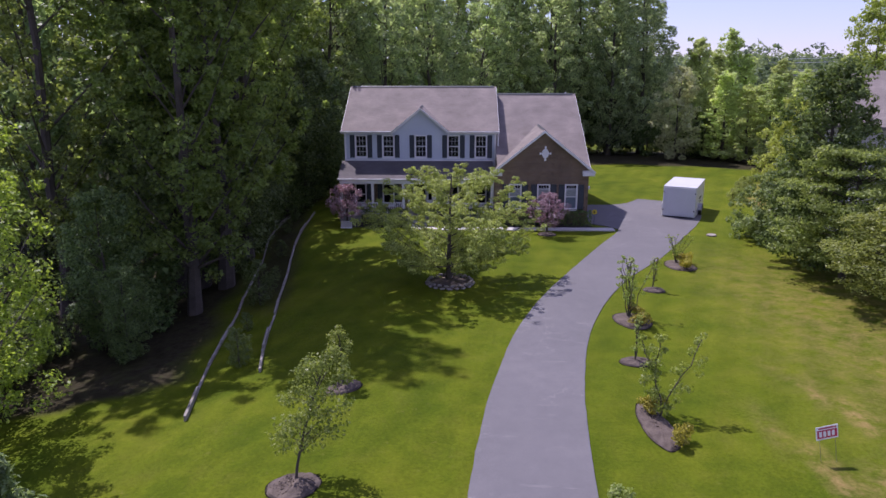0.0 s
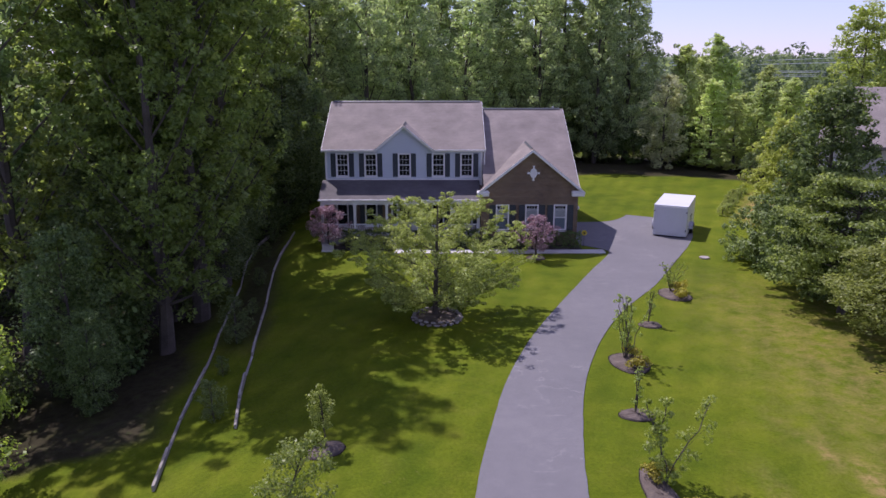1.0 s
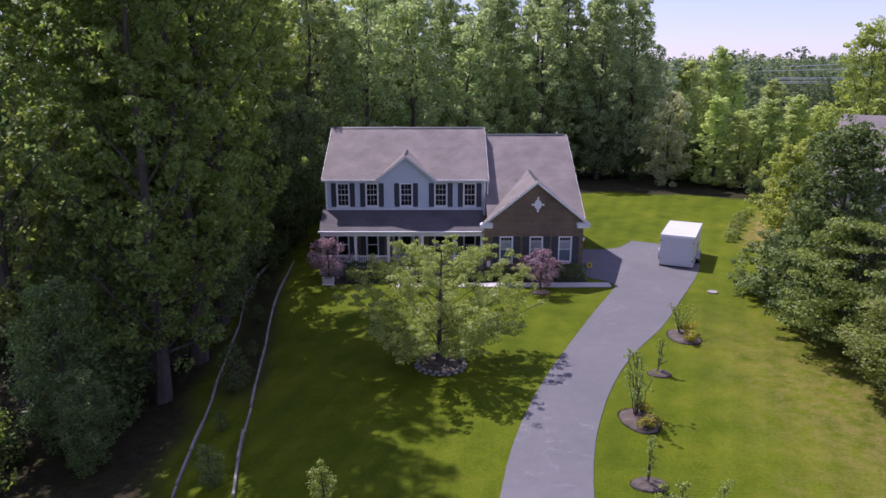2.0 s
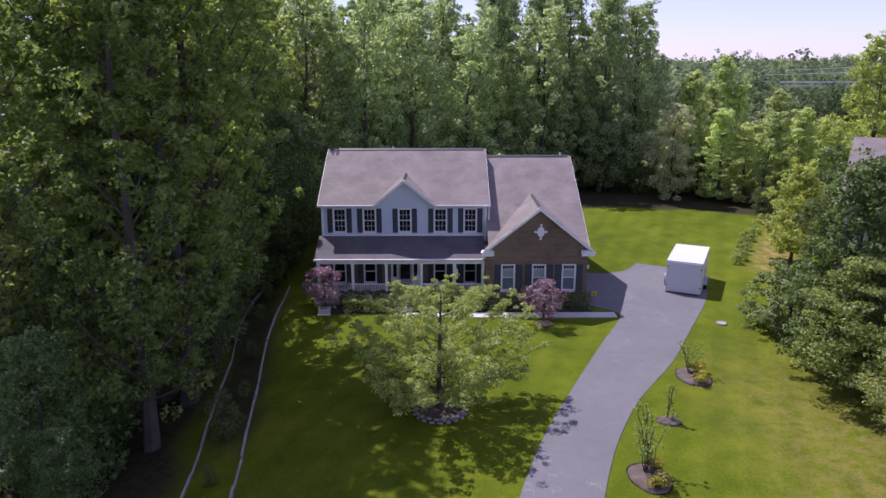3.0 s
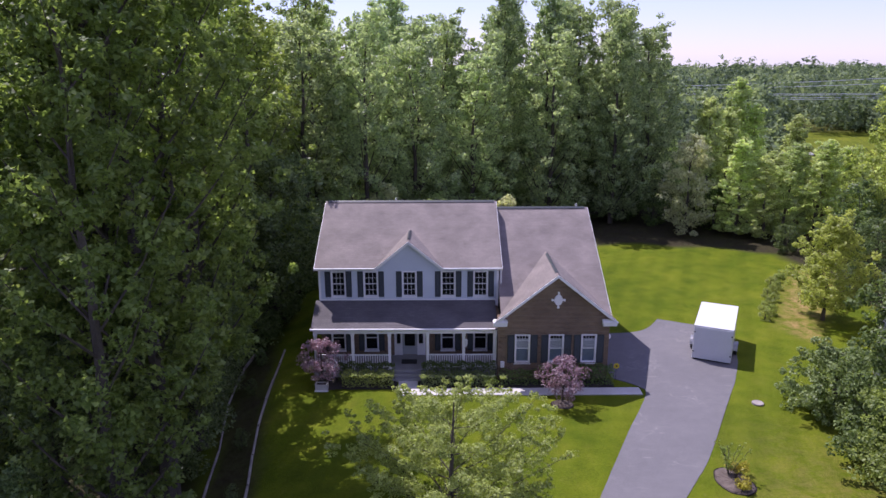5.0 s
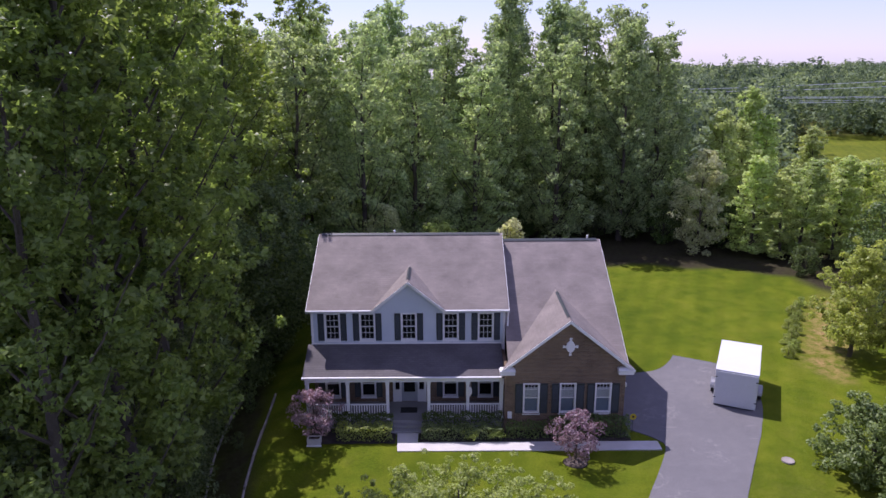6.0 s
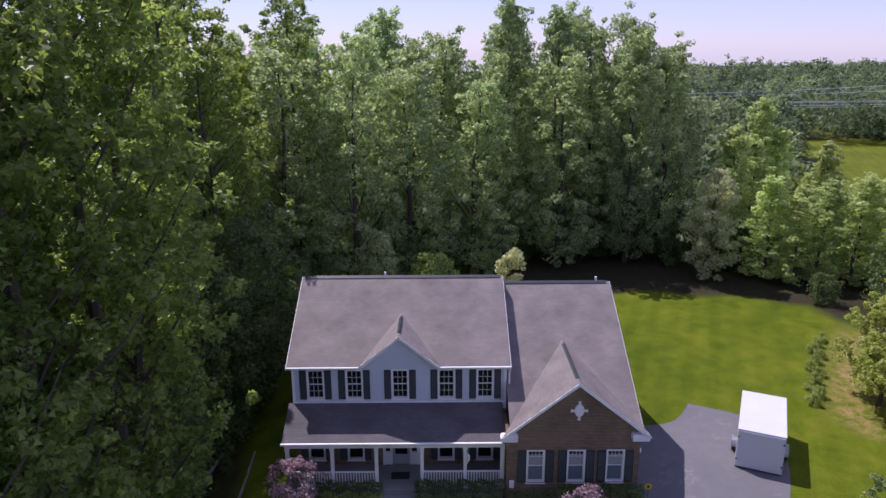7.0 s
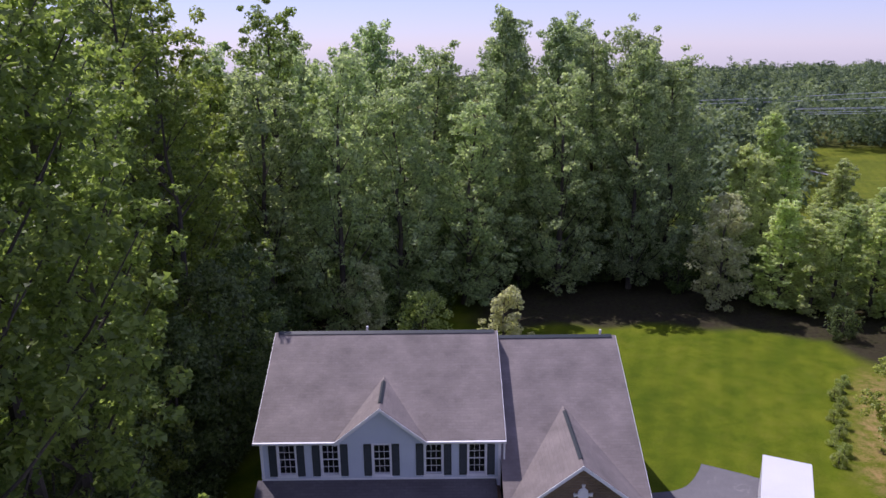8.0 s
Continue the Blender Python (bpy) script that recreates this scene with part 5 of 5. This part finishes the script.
# ---- planting beds ----
def ring_outline(cx, cy, rx, ry, turn, seed, n=36, rough=0.04):
    r = np.random.default_rng(seed)
    ph = r.uniform(0, 6, 3)
    out = []
    for i in range(n):
        a = i * math.tau / n
        k = 1 + rough * (math.sin(2 * a + ph[0]) + 0.7 * math.sin(3 * a + ph[1]) + 0.4 * math.sin(7 * a + ph[2]))
        u, v = rx * k * math.cos(a), ry * k * math.sin(a)
        out.append((cx + u * math.cos(turn) - v * math.sin(turn), cy + u * math.sin(turn) + v * math.cos(turn)))
    return out


def mulch_bed(cx, cy, rx, ry, turn, seed, label, material=MULCH, mound=0.1, trench=True):
    """A heap of mulch with a cut edge round it and loose chips on top."""
    r = np.random.default_rng(seed)
    top = thing("mulch_bed", (cx, cy, ground_z(cx, cy)), label, "mulch bed")
    bm = bmesh.new()
    rings = []
    for f, lift in ((1.0, -0.02), (0.93, 0.04), (0.75, 0.07), (0.5, 0.1), (0.25, 0.11)):
        rings.append([bm.verts.new((cx + (x - cx) * f, cy + (y - cy) * f, ground_z(x, y) + 0.02 + lift * mound * 10 + r.normal(0, 0.012))) for x, y in ring_outline(cx, cy, rx, ry, turn, seed)])
    for a, b in zip(rings, rings[1:]):
        for i in range(36):
            bm.faces.new((a[i], a[(i + 1) % 36], b[(i + 1) % 36], b[i]))
    bm.faces.new(rings[-1])
    part("mulch_mound", bm, material, top)
    if trench:
        bm = bmesh.new()
        edge = []
        for f, drop in ((1.05, 0.012), (0.97, 0.016)):
            edge.append([bm.verts.new((cx + (x - cx) * f, cy + (y - cy) * f, ground_z(cx + (x - cx) * f, cy + (y - cy) * f) + drop)) for x, y in ring_outline(cx, cy, rx, ry, turn, seed)])
        for i in range(36):
            bm.faces.new((edge[0][i], edge[0][(i + 1) % 36], edge[1][(i + 1) % 36], edge[1][i]))
        bmesh.ops.solidify(bm, geom=bm.faces[:], thickness=0.03)
        part("cut_edge", bm, EARTH, top, "dark cut edge of turf")
    n = int(260 * rx * ry)
    d = np.sqrt(r.uniform(0, 1, n)) * 0.95
    a = r.uniform(0, math.tau, n)
    px, py = cx + d * (rx * np.cos(a) * math.cos(turn) - ry * np.sin(a) * math.sin(turn)), cy + d * (rx * np.cos(a) * math.sin(turn) + ry * np.sin(a) * math.cos(turn))
    pz = np.array([ground_z(x, y) for x, y in zip(px, py)]) + 0.03 + mound * np.clip(1.25 * (1 - d), 0, 1.1)
    me = quads_mesh("chips", leaves(r, np.stack([px, py, pz], axis=1), np.array([[0, 0, 1.0]]), 0.11, 0.4))
    tagged(link_mesh("chips", me, material, top), kind="stuff")
    return top


def stone_ring(cx, cy, radius, count, seed):
    r = np.random.default_rng(seed)
    for i in range(count):
        for tier in range(2):
            a = (i + 0.5 * tier) * math.tau / count
            bm = bmesh.new()
            bmesh.ops.create_icosphere(bm, subdivisions=1, radius=0.5)
            s = (0.30 * r.uniform(0.8, 1.15), 0.2 * r.uniform(0.8, 1.2), 0.15 * r.uniform(0.8, 1.2))
            for v in bm.verts:
                v.co = Vector((v.co.x * s[0], v.co.y * s[1], v.co.z * s[2])) * (1 + r.normal(0, 0.07))
            ob = part("stone", bm, STONE, stone_bed)
            x, y = cx + radius * (1 - 0.07 * tier) * math.cos(a), cy + radius * (1 - 0.07 * tier) * math.sin(a)
            ob.location = Vector((x, y, ground_z(x, y) + 0.05 + 0.11 * tier))
            ob.rotation_euler = (r.normal(0, 0.1), r.normal(0, 0.1), a + math.pi / 2)


stone_bed = mulch_bed(-0.03, 32.95, 1.1, 1.05, 0, 61, "round tree bed edged with two courses of fieldstone")
stone_ring(-0.03, 32.95, 1.13, 20, 62)
mulch_bed(-3.85, 16.0, 0.72, 0.62, 0, 63, "round mulch bed cut into the lawn")
mulch_bed(-3.45, 21.7, 0.62, 0.5, 0, 64, "round mulch bed cut into the lawn")
mulch_bed(6.27, 18.95, 0.43, 1.42, 0.1, 65, "long oval mulch bed beside the driveway")
mulch_bed(6.82, 23.6, 0.62, 0.42, -0.1, 66, "round mulch bed beside the driveway")
mulch_bed(7.65, 27.85, 0.72, 1.0, 0.1, 67, "oval mulch bed beside the driveway")
mulch_bed(9.65, 32.0, 0.5, 0.42, 0, 68, "round mulch bed beside the driveway")
mulch_bed(12.1, 36.2, 0.75, 1.0, 0.1, 69, "oval mulch bed beside the driveway")
mulch_bed(5.9, 43.2, 0.55, 0.5, 0, 70, "round mulch bed below the purple plum")

# saplings in the beds
settle(make_tree("young_tree", 71, 3.8, 1.0, 0.3, "oval", LEAF_SAPLING, 105, 40, 0.085, 0.03, 0.25, "slim young leafy tree in a mulch bed", limbs=30, wander=0.03, tilt=(0.95, 0.0)), scaled(-3.85, 16.2, 0, 1))
settle(make_tree("sapling", 72, 2.15, 0.42, 0.42, "oval", LEAF_SAPLING, 44, 30, 0.08, 0.01, 0.17, "thin staked sapling in a mulch bed", stems=3, limbs=10, wander=0.06), scaled(-3.45, 21.8, 0, 1))
sapling_e = settle(make_tree("sapling", 75, 1.9, 0.22, 0.3, "oval", LEAF_SAPLING, 16, 26, 0.07, 0.01, 0.12, "thin bare-stemmed sapling in a mulch bed", stems=3, limbs=5, wander=0.06), scaled(6.75, 23.6, 70, 1))
copy_thing(sapling_e, scaled(9.6, 32.1, 150, 0.9))
settle(make_tree("flowering_sapling", 73, 2.6, 0.4, 0.12, "oval", LEAF_SAPLING, 64, 34, 0.085, 0.009, 0.17, "open many-stemmed sapling in a mulch bed", stems=3, limbs=10, wander=0.2, hollow=0.05, tilt=(0.5, 0.0)), scaled(6.5, 19.5, 0, 1))
sapling_d = settle(make_tree("flowering_sapling", 74, 2.7, 0.3, 0.25, "oval", LEAF_SAPLING, 64, 24, 0.08, 0.008, 0.13, "open many-stemmed sapling in a mulch bed", stems=9, limbs=6, wander=0.17, hollow=0.05), scaled(7.55, 28.1, 0, 1))
copy_thing(sapling_d, scaled(12.0, 36.6, 100, 0.62))
for k, (x, y, s) in enumerate(((6.75, 17.9, 0.42), (6.35, 19.7, 0.4), (7.8, 27.2, 0.45), (7.95, 28.4, 0.4), (12.2, 35.6, 0.45), (12.4, 36.6, 0.45))):
    flower_clump(x, y, s, 80 + k, LEAF_GOLD, "golden yellow shrub in a mulch bed")
flower_clump(4.45, 15.05, 0.36, 90, LEAF_LAYER, "low yellow-green shrub beside the driveway", h=0.4)

# a row of young bushes down the back lawn
row_bush = None
for k in range(11):
    f = k / 10
    x, y = 21.9 + f * 5.0 + 0.35 * math.sin(k * 2.1), 55.3 + f * 9.2
    m = scaled(x, y, 47 * k, 0.82 + 0.2 * math.sin(k * 1.7) ** 2)
    if row_bush is None:
        row_bush = settle(make_tree("row_bush", 95, 0.95, 0.6, 0.02, "dome", LEAF_LAYER, 16, 60, 0.1, 0.025, 0.26, "small grey-green bush in a planted row", "bush", stems=3, limbs=8), m)
        tagged(row_bush, group="row of young bushes")
    else:
        copy_thing(row_bush, m)


# ---- timber edging beside the woods ----
def timber_line(points, label):
    line = spline([(*p, 0) for p in points], 12)
    top = thing("timber_edging", (points[0][0], points[0][1], ground_z(*points[0])), label, "garden edging")
    r = np.random.default_rng(int(abs(points[0][0]) * 10))
    length, pos = 0.0, [line[0]]
    for p, q in zip(line, line[1:]):
        length += (q - p).length
        if length > 2.1:
            pos.append(q)
            length = 0.0
    for p, q in zip(pos, pos[1:]):
        d = (q - p).normalized()
        side = Vector((-d.y, d.x, 0)) * 0.048
        za, zb = ground_z(p.x, p.y), ground_z(q.x, q.y)
        lift = r.normal(0, 0.05)
        a, b = p + d * r.uniform(0.03, 0.12), q - d * 0.03
        bm = bmesh.new()
        hexa(bm, [a - side + Vector((0, 0, za - 0.1)), b - side + Vector((0, 0, zb - 0.1)), b + side + Vector((0, 0, zb - 0.1)), a + side + Vector((0, 0, za - 0.1))],
             [a - side + Vector((0, 0, za + 0.13 + lift)), b - side + Vector((0, 0, zb + 0.13 + lift)), b + side + Vector((0, 0, zb + 0.13 + lift)), a + side + Vector((0, 0, za + 0.13 + lift))])
        part("timber", bevelled(bm, 0.015), TIMBER, top)


timber_line([(-8.5, 20.6), (-9.4, 25.6), (-10.05, 31), (-10.6, 34), (-11.15, 38.2), (-11.4, 41), (-12.05, 44.5), (-12.45, 49.8), (-12.0, 53)], "low weathered timber edging along the woods")
timber_line([(-6.95, 23.95), (-7.65, 27.3), (-8.1, 30.6), (-8.6, 33.6), (-9.2, 38), (-9.65, 41), (-9.9, 44.5), (-10.1, 48), (-10.3, 51)], "low weathered timber edging along the lawn")


# shrubs in the strip between the two lines of timber
for k, (x, y, s) in enumerate(((-9.3, 32.5, 0.62), (-8.9, 29.0, 0.4), (-10.2, 40.5, 0.5), (-11.0, 45.5, 0.45), (-9.6, 36.5, 0.4), (-11.4, 49.5, 0.5), (-8.0, 24.9, 0.72))):
    m = scaled(x, y, 70 * k, s)
    if k == 0:
        strip_shrub = settle(make_tree("feathery_shrub", 97, 3.6, 1.3, 0.1, "oval", LEAF_SHADE, 60, 46, 0.17, 0.05, 0.4, "feathery green shrub in the planting strip", "shrub", stems=2, narrow=0.3), m)
        tagged(strip_shrub, group="shrubs in the planting strip")
    else:
        copy_thing(strip_shrub, m)
for x0, x1, y0, y1 in ((-7.35, -2.9, 45.0, 46.52), (-1.7, 2.7, 45.08, 46.52), (2.72, 9.1, 45.08, 46.22)):
    bm = bmesh.new()
    nx, ny = int((x1 - x0) / 0.3), 5
    g = [[bm.verts.new((x0 + (x1 - x0) * i / nx, y0 + (y1 - y0) * j / ny, 0.02 + (0.07 if 0 < j < ny and 0 < i < nx else 0.0) + 0.02 * math.sin(i * 1.7 + j * 2.3))) for j in range(ny + 1)] for i in range(nx + 1)]
    for i in range(nx):
        for j in range(ny):
            bm.faces.new((g[i][j], g[i + 1][j], g[i + 1][j + 1], g[i][j + 1]))
    tagged(part("foundation_bed", bm, EARTH), "dark soil bed along the foot of the house", "planting bed", kind="structure")


# ---- yard sign ----
def build_sign():
    x, y = 0.0, 0.0
    z = 0.33
    top = thing("yard_sign", (0, 0, 0), "small dark red and white yard sign on wire legs", "sign")
    bm = bmesh.new()
    for s in (-0.22, 0.22):
        tube(bm, [(x + s, y, -0.1), (x + s, y, z + 0.7)], [0.006, 0.006], 5)
    part("wire_leg", bm, STEEL, top)
    board = part("board", boxes((x - 0.31, x + 0.31, y - 0.008, y + 0.004, z + 0.34, z + 0.71)), WHITE, top)
    part("print", boxes((x - 0.28, x + 0.28, y - 0.011, y - 0.0085, z + 0.38, z + 0.61)), RED, board)
    part("print_strip", boxes((x - 0.24, x + 0.26, y - 0.011, y - 0.0085, z + 0.64, z + 0.68)), RED, board)
    for i in range(4):
        a = x - 0.23 + i * 0.12
        part("white_bar", boxes((a, a + 0.08, y - 0.014, y - 0.0115, z + 0.42, z + 0.57)), WHITE, board)
    top.matrix_basis = pose(10.38, 17.1, ground_z(10.38, 17.1), -6, -8, 8)


build_sign()
cover = bmesh.new()
tube(cover, [(16.15, 43.2, -0.05), (16.15, 43.2, 0.07), (16.15, 43.2, 0.09)], [0.3, 0.3, 0.26], 20)
tagged(part("utility_cover", cover, STONE), "round tan-brown utility cover set in the lawn", "cover")


# ---- house next door ----
def build_neighbour():
    top = thing("neighbour_house", (0, 0, 0), "neighbouring house with a grey-brown gable roof behind trees", "house")
    L, D, eave, ridge = 13.0, 11.4, 6.7, 9.95
    kids = []
    bm = bmesh.new()
    prism(bm, [(0.3, 0), (D - 0.3, 0), (D - 0.3, eave), (D / 2, ridge - 0.3), (0.3, eave)], "x", 0.25, L - 0.25)
    kids.append(part("wall", bm, NEIGHBOUR_WALL))
    for ya in (0.0, D):
        bm = bmesh.new()
        hexa(bm, [(0, ya, eave - 0.2), (L, ya, eave - 0.2), (L, D / 2, ridge - 0.2), (0, D / 2, ridge - 0.2)], [(0, ya, eave), (L, ya, eave), (L, D / 2, ridge), (0, D / 2, ridge)])
        bmesh.ops.recalc_face_normals(bm, faces=bm.faces)
        kids.append(part("roof", bm, SHINGLE_Y))
    for x in (1.6, 4.0, 6.4, 8.8, 11.2):
        for z in (1.0, 4.2):
            win = part("window", boxes((x - 0.5, x + 0.5, 0.22, 0.31, z, z + 1.6)), WHITE)
            pane = part("pane", boxes((x - 0.42, x + 0.42, 0.205, 0.219, z + 0.08, z + 1.52)), GLASS)
            pane.parent = win
            kids.append(win)
    for k in kids:
        k.parent = top
    top.matrix_basis = pose(23.0, 45.2, 0, 0, 0, -33)


build_neighbour()


# ---- the distance ----
def far_woods():
    r = np.random.default_rng(99)
    stands = [([], []), ([], []), ([], [])]
    for i in range(1700):
        y = r.uniform(118, 420)
        side = r.uniform(0.2, 0.82) if i % 3 else r.uniform(-0.75, 0.95)
        x = side * y
        if woods(x, y) < 0.5 or (y < 125 and side < 0.24) or (not 0.2 < side < 0.82 and r.uniform() > (1.0 if -0.3 < side < -0.12 else 0.6 if y > 230 and -0.12 <= side <= 0.26 else 0.1)):
            continue
        h = r.uniform(7.0, 12.5) * (1.3 if r.uniform() < 0.05 else 1) * (0.85 if y > 300 else 0.62 if y < 135 else 1)
        z = ground_z(x, y)
        wide = r.uniform(0.8, 1.3)
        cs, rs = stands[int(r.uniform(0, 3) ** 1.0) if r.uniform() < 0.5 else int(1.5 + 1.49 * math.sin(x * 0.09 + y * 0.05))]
        for k in range(15):
            a = k * 2.4 + r.normal(0, 0.4)
            f = 0.12 + 0.83 * (k + r.uniform()) / 15
            d = 4.4 * wide * math.sqrt(max(0.0, 1.0 - (f - 0.15) ** 2)) * r.uniform(0.55, 1)
            cs.append((x + d * math.cos(a), y + d * math.sin(a), z + h * f))
            rs.append(1.9 * (1.15 - 0.4 * f))
    # two taller trees on the skyline
    for x, y, h in ((114.0, 236.0, 15.5), (93.0, 238.0, 13.5)):
        for k in range(22):
            a, f = k * 2.4, 0.35 + 0.63 * k / 21
            d = 4.2 * math.sqrt(max(0.05, 1 - ((f - 0.65) / 0.36) ** 2)) * r.uniform(0.5, 1)
            stands[k % 2 * 2][0].append((x + d * math.cos(a), y + d * math.sin(a), ground_z(x, y) + h * f))
            stands[k % 2 * 2][1].append(1.5)
    # the stands differ in leaf colour to imitate sun and shade
    for (cs, rs), leaf, look_ in zip(stands, (LEAF_FAR, LEAF_FAR_LIGHT, LEAF_FAR_DARK), ("green tinted for haze", "green paled to look sunlit", "dark green")):
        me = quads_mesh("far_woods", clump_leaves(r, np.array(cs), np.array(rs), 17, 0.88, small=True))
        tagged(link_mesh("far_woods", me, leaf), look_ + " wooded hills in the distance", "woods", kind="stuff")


far_woods()
path_rows = [(66.0 + 1.6 * math.sin(i * 0.4), 136.0 + 1.4 * i) for i in range(11)]
bm = bmesh.new()
rows = [[bm.verts.new((x + s, y, ground_z(x + s, y) + 0.12)) for s in (-0.6, 0.6)] for x, y in path_rows]
for a, b in zip(rows, rows[1:]):
    bm.faces.new((a[0], b[0], b[1], a[1]))
bmesh.ops.solidify(bm, geom=bm.faces[:], thickness=0.3)
tagged(part("field_path", bm, CONCRETE), "pale path crossing the far meadow", "path", kind="structure")
for k, (z, y, rise) in enumerate(((9.2, 165, -0.02), (9.0, 166, -0.03), (8.0, 165, -0.02), (8.3, 166, -0.02), (9.3, 165, 0.16), (9.5, 166, 0.24))):
    bm = bmesh.new()
    tube(bm, [(20 + i * 7, y + i * 0.6, z + 1.2 * ((i - 9) / 9) ** 2 + i * rise) for i in range(19)], [0.06] * 19, 5)
    tagged(part("power_line", bm, WIRE), "thin pale overhead power line across the valley", "power line", "overhead power lines")


# ---- small things by the house ----
def build_planter():
    top = thing("planter_box", (-6.98, 44.98, 0), "low white planter box below the purple plum", "planter")
    z = ground_z(-7, 45)
    bm = boxes((-7.32, -7.26, 44.85, 45.25, z - 0.05, z + 0.42), (-6.7, -6.64, 44.85, 45.25, z - 0.05, z + 0.42), (-7.26, -6.7, 44.85, 44.9, z - 0.05, z + 0.4), (-7.26, -6.7, 45.2, 45.25, z - 0.05, z + 0.4))
    part("box", bm, CONCRETE, top)
    part("rim", bevelled(boxes((-7.36, -6.6, 44.8, 44.87, z + 0.0, z + 0.07)), 0.01), WHITE, top)
    part("soil", boxes((-7.26, -6.7, 44.9, 45.2, z, z + 0.34)), EARTH, top)


build_planter()
bm = bmesh.new()
tube(bm, [(WING_R, 46.6, 2.42), (WING_R + 0.12, 46.6, 2.42)], [0.05, 0.05], 8)
lamp = part("wall_lamp", bm, WHITE, house, "small white wall lamp")
bm = bmesh.new()
tube(bm, [(WING_R + 0.1, 46.6, 2.3), (WING_R + 0.1, 46.6, 2.36), (WING_R + 0.1, 46.6, 2.5), (WING_R + 0.1, 46.6, 2.54)], [0.04, 0.08, 0.08, 0.03], 10)
part("lamp_globe", bm, WHITE, lamp)


def build_pinwheel():
    """A sunflower-shaped garden ornament on a stake."""
    x, y = 9.35, 46.0
    top = thing("garden_pinwheel", (x, y, 0), "yellow flower-shaped garden ornament on a green stake", "ornament")
    bm = bmesh.new()
    tube(bm, [(x, y, -0.1), (x, y, 0.85)], [0.012, 0.01], 6)
    part("stake", bm, SHUTTER, top)
    for i in range(10):
        a = i * math.tau / 10
        bm = bmesh.new()
        c, s = math.cos(a), math.sin(a)
        o = [(0.05, -0.03), (0.13, -0.045), (0.2, 0.0), (0.13, 0.045), (0.05, 0.03)]
        va = [bm.verts.new((x + u * c - v * s, y - 0.03, 0.9 + u * s + v * c)) for u, v in o]
        vb = [bm.verts.new((x + u * c - v * s, y - 0.02, 0.9 + u * s + v * c)) for u, v in o]
        bm.faces.new(va)
        bm.faces.new(vb[::-1])
        for k in range(5):
            bm.faces.new((va[k], vb[k], vb[(k + 1) % 5], va[(k + 1) % 5]))
        part("petal", bm, YELLOW, top)
    bm = bmesh.new()
    tube(bm, [(x, y - 0.05, 0.9), (x, y - 0.01, 0.9)], [0.05, 0.06], 12)
    part("centre", bm, RUBBER, top)


build_pinwheel()


# small fittings on the house front
bm = bevelled(boxes((2.88, 3.1, WING_F - 0.11, WING_F - 0.003, 0.75, 1.1)), 0.01)
part("meter_box", bm, WHITE, house, "small white meter box on the brick")
ornament = thing("hanging_ornament", (0.95, 46.58, 2.2), "pale wind spinner hanging beside a porch post", "ornament")
bm = bmesh.new()
tube(bm, [(0.95, 46.6, 2.63), (0.95, 46.58, 2.3)], [0.006, 0.006], 5)
part("cord", bm, WIRE, ornament)
bm = bmesh.new()
tube(bm, [(0.95, 46.58, 2.32), (0.95, 46.58, 2.2), (0.98, 46.57, 2.0), (0.93, 46.58, 1.8)], [0.03, 0.1, 0.07, 0.02], 8)
part("spinner", bm, WHITE, ornament)
